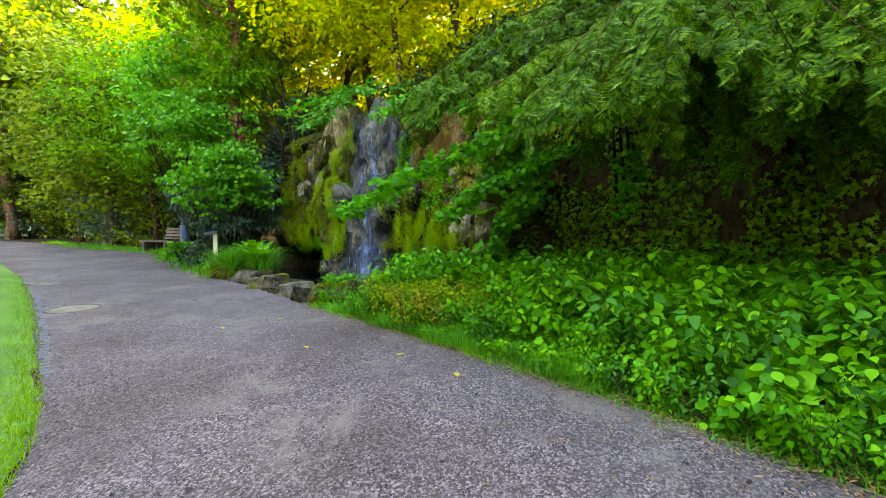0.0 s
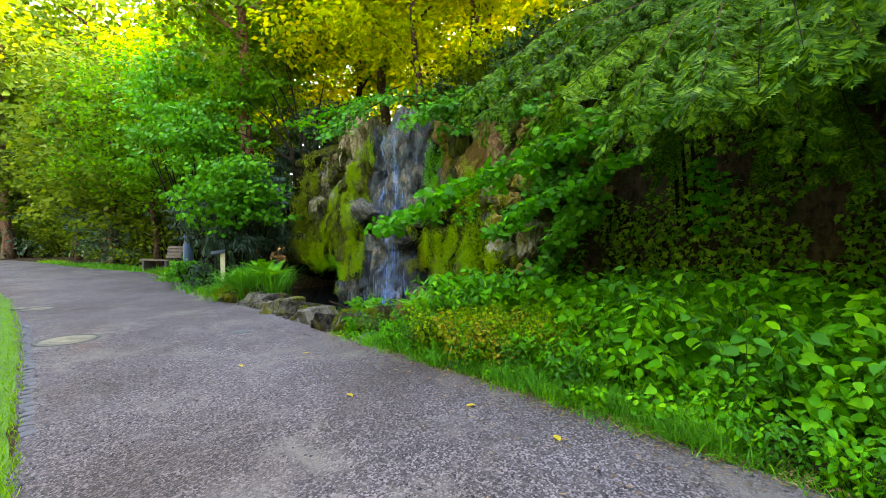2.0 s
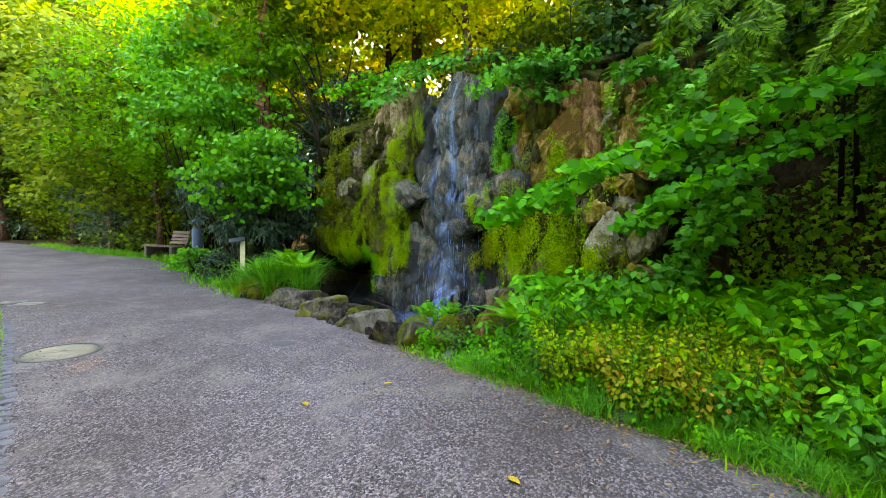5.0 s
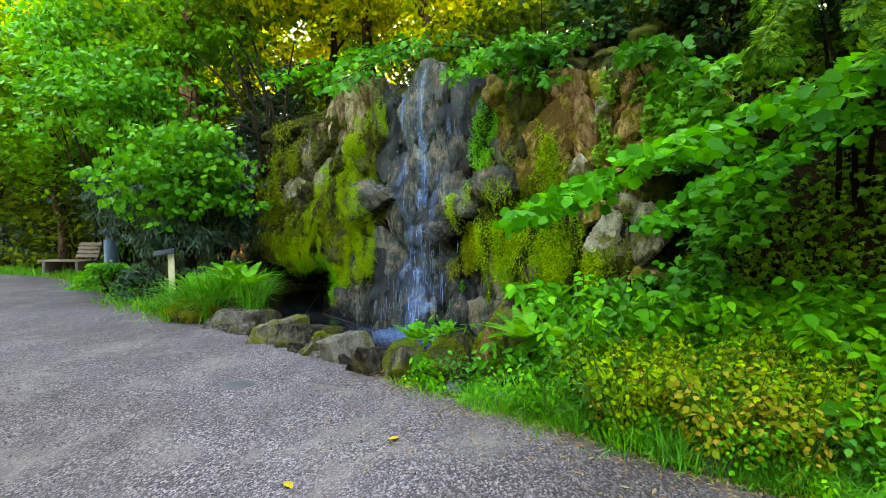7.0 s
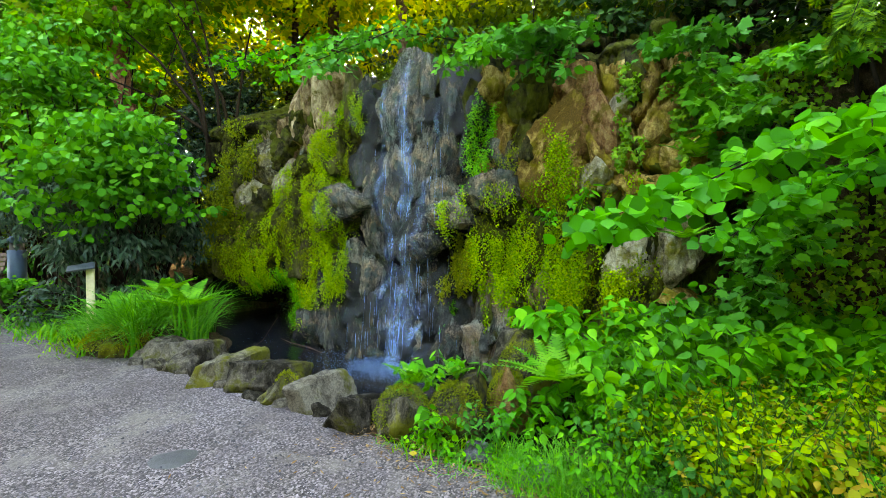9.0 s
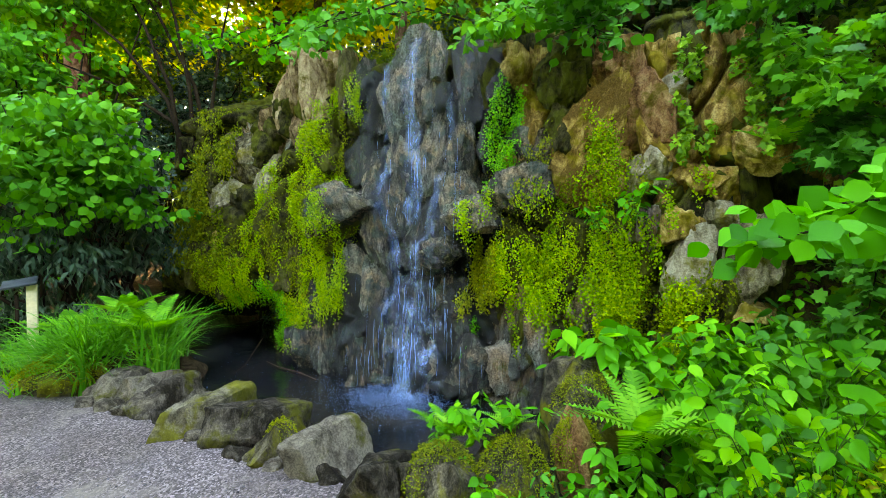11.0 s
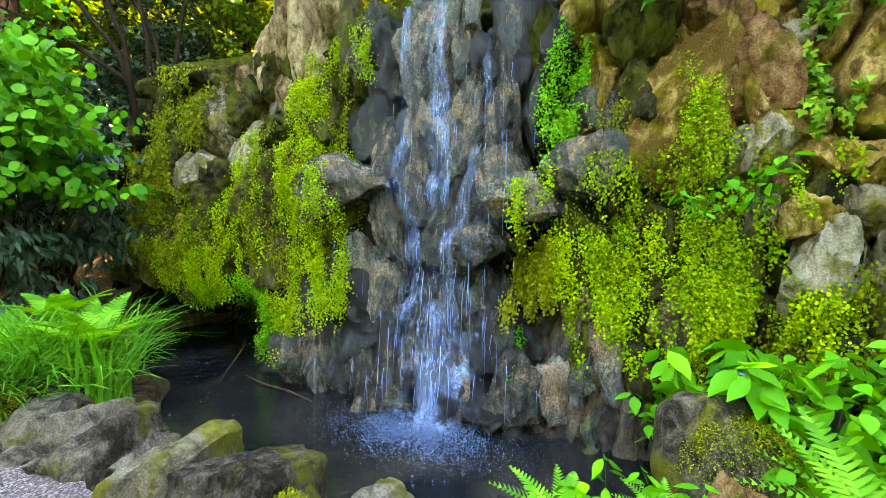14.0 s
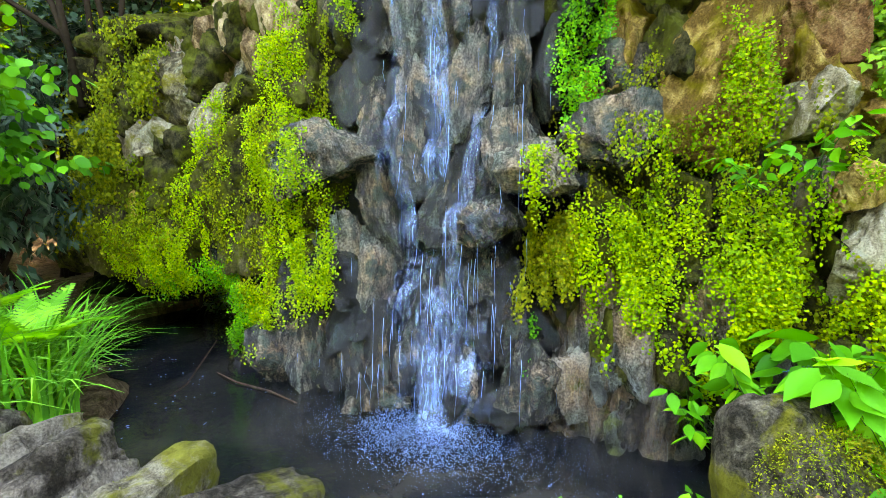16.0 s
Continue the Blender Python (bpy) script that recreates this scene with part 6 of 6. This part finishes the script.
# ---------------------------------------------------------------- lawn left of the path
def lawn():
    g = Geo()
    verts, faces, cols = [], [], 12
    steps = 8 * (len(LEFT) - 3)
    for i in range(steps + 1):
        p = edge(LEFT, i / 8)
        b = edge(RIGHT, i / 8)
        d = (p - b).normalized()
        for j in range(cols + 1):
            c = p + d * (0.02 + 7.0 * (j / cols) ** 2 + (0.06 * noise.noise((p.x * 3, p.y * 3, 1)) if j == 0 else 0))
            verts.append((c.x, c.y, land_z(c.x, c.y) + 0.012 + (0.05 * smooth(0, 0.3, j / cols))))
    for i in range(steps):
        for j in range(cols):
            k = i * (cols + 1) + j
            faces.append((k, k + cols + 1, k + cols + 2, k + 1))
    g.add(verts, faces)
    m, n, l, p = shader("lawn turf")
    f, h = noise_of(n, l, 60.0, 4.0, 0.7), noise_of(n, l, 1.5, 3.0)
    l.new(ramp_of(n, l, maths(n, l, "MULTIPLY", maths(n, l, "ADD", f, h), 0.5), [(0.35, (0.035, 0.12, 0.008)), (0.65, (0.12, 0.30, 0.015))]), p.inputs["Base Color"])
    p.inputs["Roughness"].default_value = 0.9
    bump_to(n, l, p, f, 0.9, 0.03)
    part("lawn", g, m, None, "mown green lawn beside the path", category="lawn", kind="structure")
    r = rng(7)
    P, D, L = [], [], []
    for _ in range(14000):
        t = 2.2 + 11 * r.random() ** 1.6
        a, b = edge(LEFT, t), edge(RIGHT, t)
        c = a + (a - b).normalized() * (abs(r.normal(0, 0.8)) - 0.03)
        P.append((c.x, c.y, land_z(c.x, c.y) + 0.015))
        D.append((r.normal(0, 0.45), r.normal(0, 0.45), 1))
        L.append(r.uniform(0.03, 0.075))
    n = len(P)
    part("lawn_grass", leaves("lawn_grass", LANCE, P, D, scatter_dirs(r, n), L, np.full(n, 0.006)), M["lawn"], None, "short bright lawn grass along the path", category="grass", kind="stuff")


lawn()


# ---------------------------------------------------------------- things on and beside the path
def manhole(x, y, radius, label):
    thing = tagged(new("manhole_cover"), label, "manhole cover")
    thing.location = (x, y, path_top(x, y) - 0.004)
    n = 48

    def disc(r0, r1, z0, z1):
        g = Geo()
        vs = [(math.cos(2 * math.pi * k / n) * r, math.sin(2 * math.pi * k / n) * r, z) for r, z in ((r1, z0), (r1, z1), (r0, z1), (r0, z0)) for k in range(n)]
        g.add(vs, [(a * n + k, a * n + (k + 1) % n, (a + 1) * n + (k + 1) % n, (a + 1) * n + k) for a in range(3) for k in range(n)])
        return g
    part("frame_ring", disc(radius * 0.86, radius, -0.03, 0.010), M["cover_rim"], thing, "dark iron ring")
    part("lid", disc(0.001, radius * 0.84, -0.03, 0.006), M["iron"], thing, "worn pale iron lid")
    for k in range(-3, 4):
        g = Geo()
        w = 1.5 * math.sqrt(max(0.01, (radius * 0.75) ** 2 - (k * radius * 0.2) ** 2))
        g.box(0, k * radius * 0.2, 0.006, w, radius * 0.05, 0.004)
        part("tread_rib", g, M["iron"], thing)


manhole(-5.3, 6.0, 0.33, "round worn iron manhole cover in the gravel")
manhole(-8.2, 8.42, 0.2, "small round iron cover in the gravel")
manhole(-7.85, 8.28, 0.24, "small round iron cover in the gravel")


def sign_post(x, y):
    thing = tagged(new("sign_post"), "pale timber post with a small tilted dark panel", "sign")
    thing.matrix_basis = pose(x, y, land_z(x, y), 0, 0, 20)
    g = Geo()
    g.box(0, 0, 0.42, 0.085, 0.085, 1.06)
    bevelled(part("post", g, M["post_wood"], thing, "pale split timber post"), 0.006)
    g = Geo()
    g.box(0, 0, 0, 0.28, 0.22, 0.025)
    pan = part("panel", g, M["panel"], thing, "dark slate-blue panel")
    pan.matrix_basis = pose(-0.09, -0.02, 0.975, 16, -10, 0)
    bevelled(pan, 0.005)
    g = Geo()
    g.box(-0.12, 0.0, 0.6, 0.03, 0.03, 0.5)
    part("brace", g, M["twig"], thing)


sign_post(-5.42, 10.05)


def litter_bin(x, y):
    thing = tagged(new("litter_bin"), "blue-grey round metal litter bin on a post", "litter bin")
    thing.location = (x, y, land_z(x, y))
    n = 28

    def lathe(profile):
        g = Geo()
        vs = [(math.cos(2 * math.pi * k / n) * r, math.sin(2 * math.pi * k / n) * r, z) for r, z in profile for k in range(n)]
        g.add(vs, [(a * n + k, a * n + (k + 1) % n, (a + 1) * n + (k + 1) % n, (a + 1) * n + k) for a in range(len(profile) - 1) for k in range(n)])
        return g
    part("body", lathe([(0.001, 0.42), (0.13, 0.42), (0.14, 0.44), (0.14, 1.12), (0.13, 1.12), (0.125, 0.46), (0.001, 0.45)]), M["paint_blue"], thing)
    part("hood", lathe([(0.14, 1.26), (0.15, 1.27), (0.14, 1.33), (0.09, 1.38), (0.001, 1.4)]), M["paint_blue"], thing)
    part("inner_liner", lathe([(0.10, 0.5), (0.11, 1.3), (0.10, 1.3), (0.09, 0.5)]), M["cover_rim"], thing, "black inner liner")
    part("post", lathe([(0.04, -0.2), (0.04, 0.43)]), M["cover_rim"], thing)


litter_bin(-8.3, 13.6)


def bench(x, y, turn):
    thing = tagged(new("park_bench"), "weathered brown slatted park bench on concrete feet", "bench")
    thing.matrix_basis = pose(x, y, land_z(x, y), 0, 0, turn)
    for k in range(4):
        g = Geo()
        g.box(0, -0.20 + 0.125 * k, 0.44, 1.6, 0.105, 0.04)
        bevelled(part("seat_slat", g, M["bench_wood"], thing), 0.006)
    for k in range(4):
        g = Geo()
        g.box(0.38, 0, 0, 0.84, 0.035, 0.095)
        ob = part("back_slat", g, M["bench_wood"], thing)
        ob.matrix_basis = pose(0, 0.27 + 0.035 * k, 0.56 + 0.115 * k, -15)
        bevelled(ob, 0.006)
    for sx in (-0.62, 0.62):
        g = Geo()
        g.box(sx, 0.0, 0.205, 0.12, 0.46, 0.43)
        bevelled(part("foot", g, M["bench_foot"], thing, "grey concrete foot"), 0.015)
        g = Geo()
        bx = 0.4 + sx * 0.5
        g.tube([(bx, 0.22, 0.3), (bx, 0.3, 0.55), (bx, 0.42, 0.98)], [0.028, 0.026, 0.024], 8)
        part("back_support", g, M["cover_rim"], thing)


bench(-11.1, 16.5, -22)


def kerb_line():
    for k in range(46):
        t = 5.4 + k * 0.115
        a, b = edge(LEFT, t), edge(LEFT, t + 0.1)
        c = (a + b) / 2
        ob = part("kerb_stone", stone_mesh("kerb_stone", (b - a).length * 1.06, 0.12, 0.12, 700 + k % 6, 2, 5, 3, 0.05), M["kerb"], None, "worn grey edging stone between gravel and lawn", category="kerb", group="edging stones")
        d = b - a
        ob.matrix_basis = pose(c.x + 0.05, c.y + 0.05, path_top(c.x, c.y) - 0.052, 0, 0, math.degrees(math.atan2(d.y, d.x)))


kerb_line()


def litter():
    """Loose stones, fallen leaves and twigs on the gravel."""
    r = random.Random(77)
    g = Geo()
    octa = [(0, 1, 2), (0, 2, 3), (0, 3, 4), (0, 4, 1), (5, 2, 1), (5, 3, 2), (5, 4, 3), (5, 1, 4)]
    for _ in range(5200):
        t = 2.2 + 7.5 * r.random() ** 1.3
        p = edge(LEFT, t).lerp(edge(RIGHT, t), r.random())
        a = 0.004 + 0.008 * r.random() ** 3
        c = Vector((p.x, p.y, path_top(p.x, p.y) + a * 0.15))
        k = r.uniform(0, 6)
        g.add([c + Vector((math.cos(k + o) * a * r.uniform(0.7, 1.3) if h == 0 else 0, math.sin(k + o) * a * r.uniform(0.7, 1.3) if h == 0 else 0, h * a * 0.7)) for o, h in ((0, 1), (0, 0), (1.57, 0), (3.14, 0), (4.71, 0), (0, -1))], octa)
    part("loose_gravel", g.mesh("loose_gravel", False), M["slate"], None, "loose grey pebbles strewn on the path", category="gravel", kind="stuff")
    g = Geo()
    for _ in range(2600):
        t = 1.8 + 6.4 * r.random()
        a, b = edge(LEFT, t), edge(RIGHT, t)
        p = b + (a - b).normalized() * (r.gauss(0.02, 0.12) if r.random() < 0.75 else abs(r.gauss(0, 0.5)))
        k, m, w = r.uniform(0, 6.28), r.uniform(0.008, 0.03), r.uniform(0.002, 0.008)
        u, v = Vector((math.cos(k), math.sin(k), r.uniform(-0.1, 0.25))) * m, Vector((-math.sin(k), math.cos(k), 0.1)) * w
        c = Vector((p.x, p.y, max(path_top(p.x, p.y), land_z(p.x, p.y)) + 0.008))
        g.add([c - u, c + v, c + u, c - v], [(0, 3, 2, 1)])
    part("leaf_litter", g.mesh("leaf_litter", False), M["dry"], None, "dry brown leaf litter along the gravel's edge", category="leaf litter", kind="stuff")
    for x, y in ((-1.3, 3.9), (-0.34, 3.66), (-2.0, 5.2), (-2.6, 4.9), (0.1, 3.2), (-1.9, 6.05)):
        P = [(x, y, path_top(x, y) + 0.012)]
        a = r.uniform(0, 6)
        part("fallen_leaf", leaves("fallen_leaf", OVATE, P, [(math.cos(a), math.sin(a), 0.05)], [(0.1, 0.1, 1)], 0.075, 0.05), M["yellowed"], None, "dry yellow leaf lying on the gravel", category="leaf", group="fallen leaves")


litter()


def fallen_stick(route, radii, label):
    g = Geo()
    g.tube([Vector(p) for p in route], radii, 6)
    part("fallen_stick", g, M["bark"], None, label, category="stick")


fallen_stick([tuple(on_cliff(5.05, -0.10, WATER_Z + 0.012)), tuple(on_cliff(4.7, -0.2, WATER_Z + 0.016)), tuple(on_cliff(4.3, -0.22, WATER_Z + 0.012)), tuple(on_cliff(3.95, -0.3, WATER_Z + 0.01))], [0.004, 0.009, 0.009, 0.005], "thin pale stick floating along the foot of the cliff")
fallen_stick([(-3.44, 9.88, -0.13), (-3.30, 9.80, -0.02), (-3.16, 9.73, 0.2), (-3.06, 9.66, 0.36)], [0.008, 0.007, 0.006, 0.003], "thin dead stick standing out of the pool")


def damp_patch(x, y, radius):
    g = Geo()
    n, rings = 28, 4
    vs = [(x, y, path_top(x, y) + 0.008)]
    for k in range(1, rings + 1):
        for j in range(n):
            a = 2 * math.pi * j / n
            rr = radius * k / rings * (1 + 0.25 * noise.noise((math.cos(a) * 1.5, math.sin(a) * 1.5, 3)))
            px, py = x + math.cos(a) * rr, y + 0.8 * math.sin(a) * rr
            vs.append((px, py, path_top(px, py) + 0.008 - (0.012 if k == rings else 0)))
    fs = [(0, 1 + j, 1 + (j + 1) % n) for j in range(n)]
    fs += [(1 + (k - 1) * n + j, 1 + k * n + j, 1 + k * n + (j + 1) % n, 1 + (k - 1) * n + (j + 1) % n) for k in range(1, rings) for j in range(n)]
    g.add(vs, fs)
    part("damp_patch", g, plain("damp dark grit", (0.045, 0.042, 0.042), 0.6, spots=0.35, scale=80), None, "dark damp patch of grit on the path", category="damp patch", kind="structure")


damp_patch(-3.3, 6.42, 0.15)
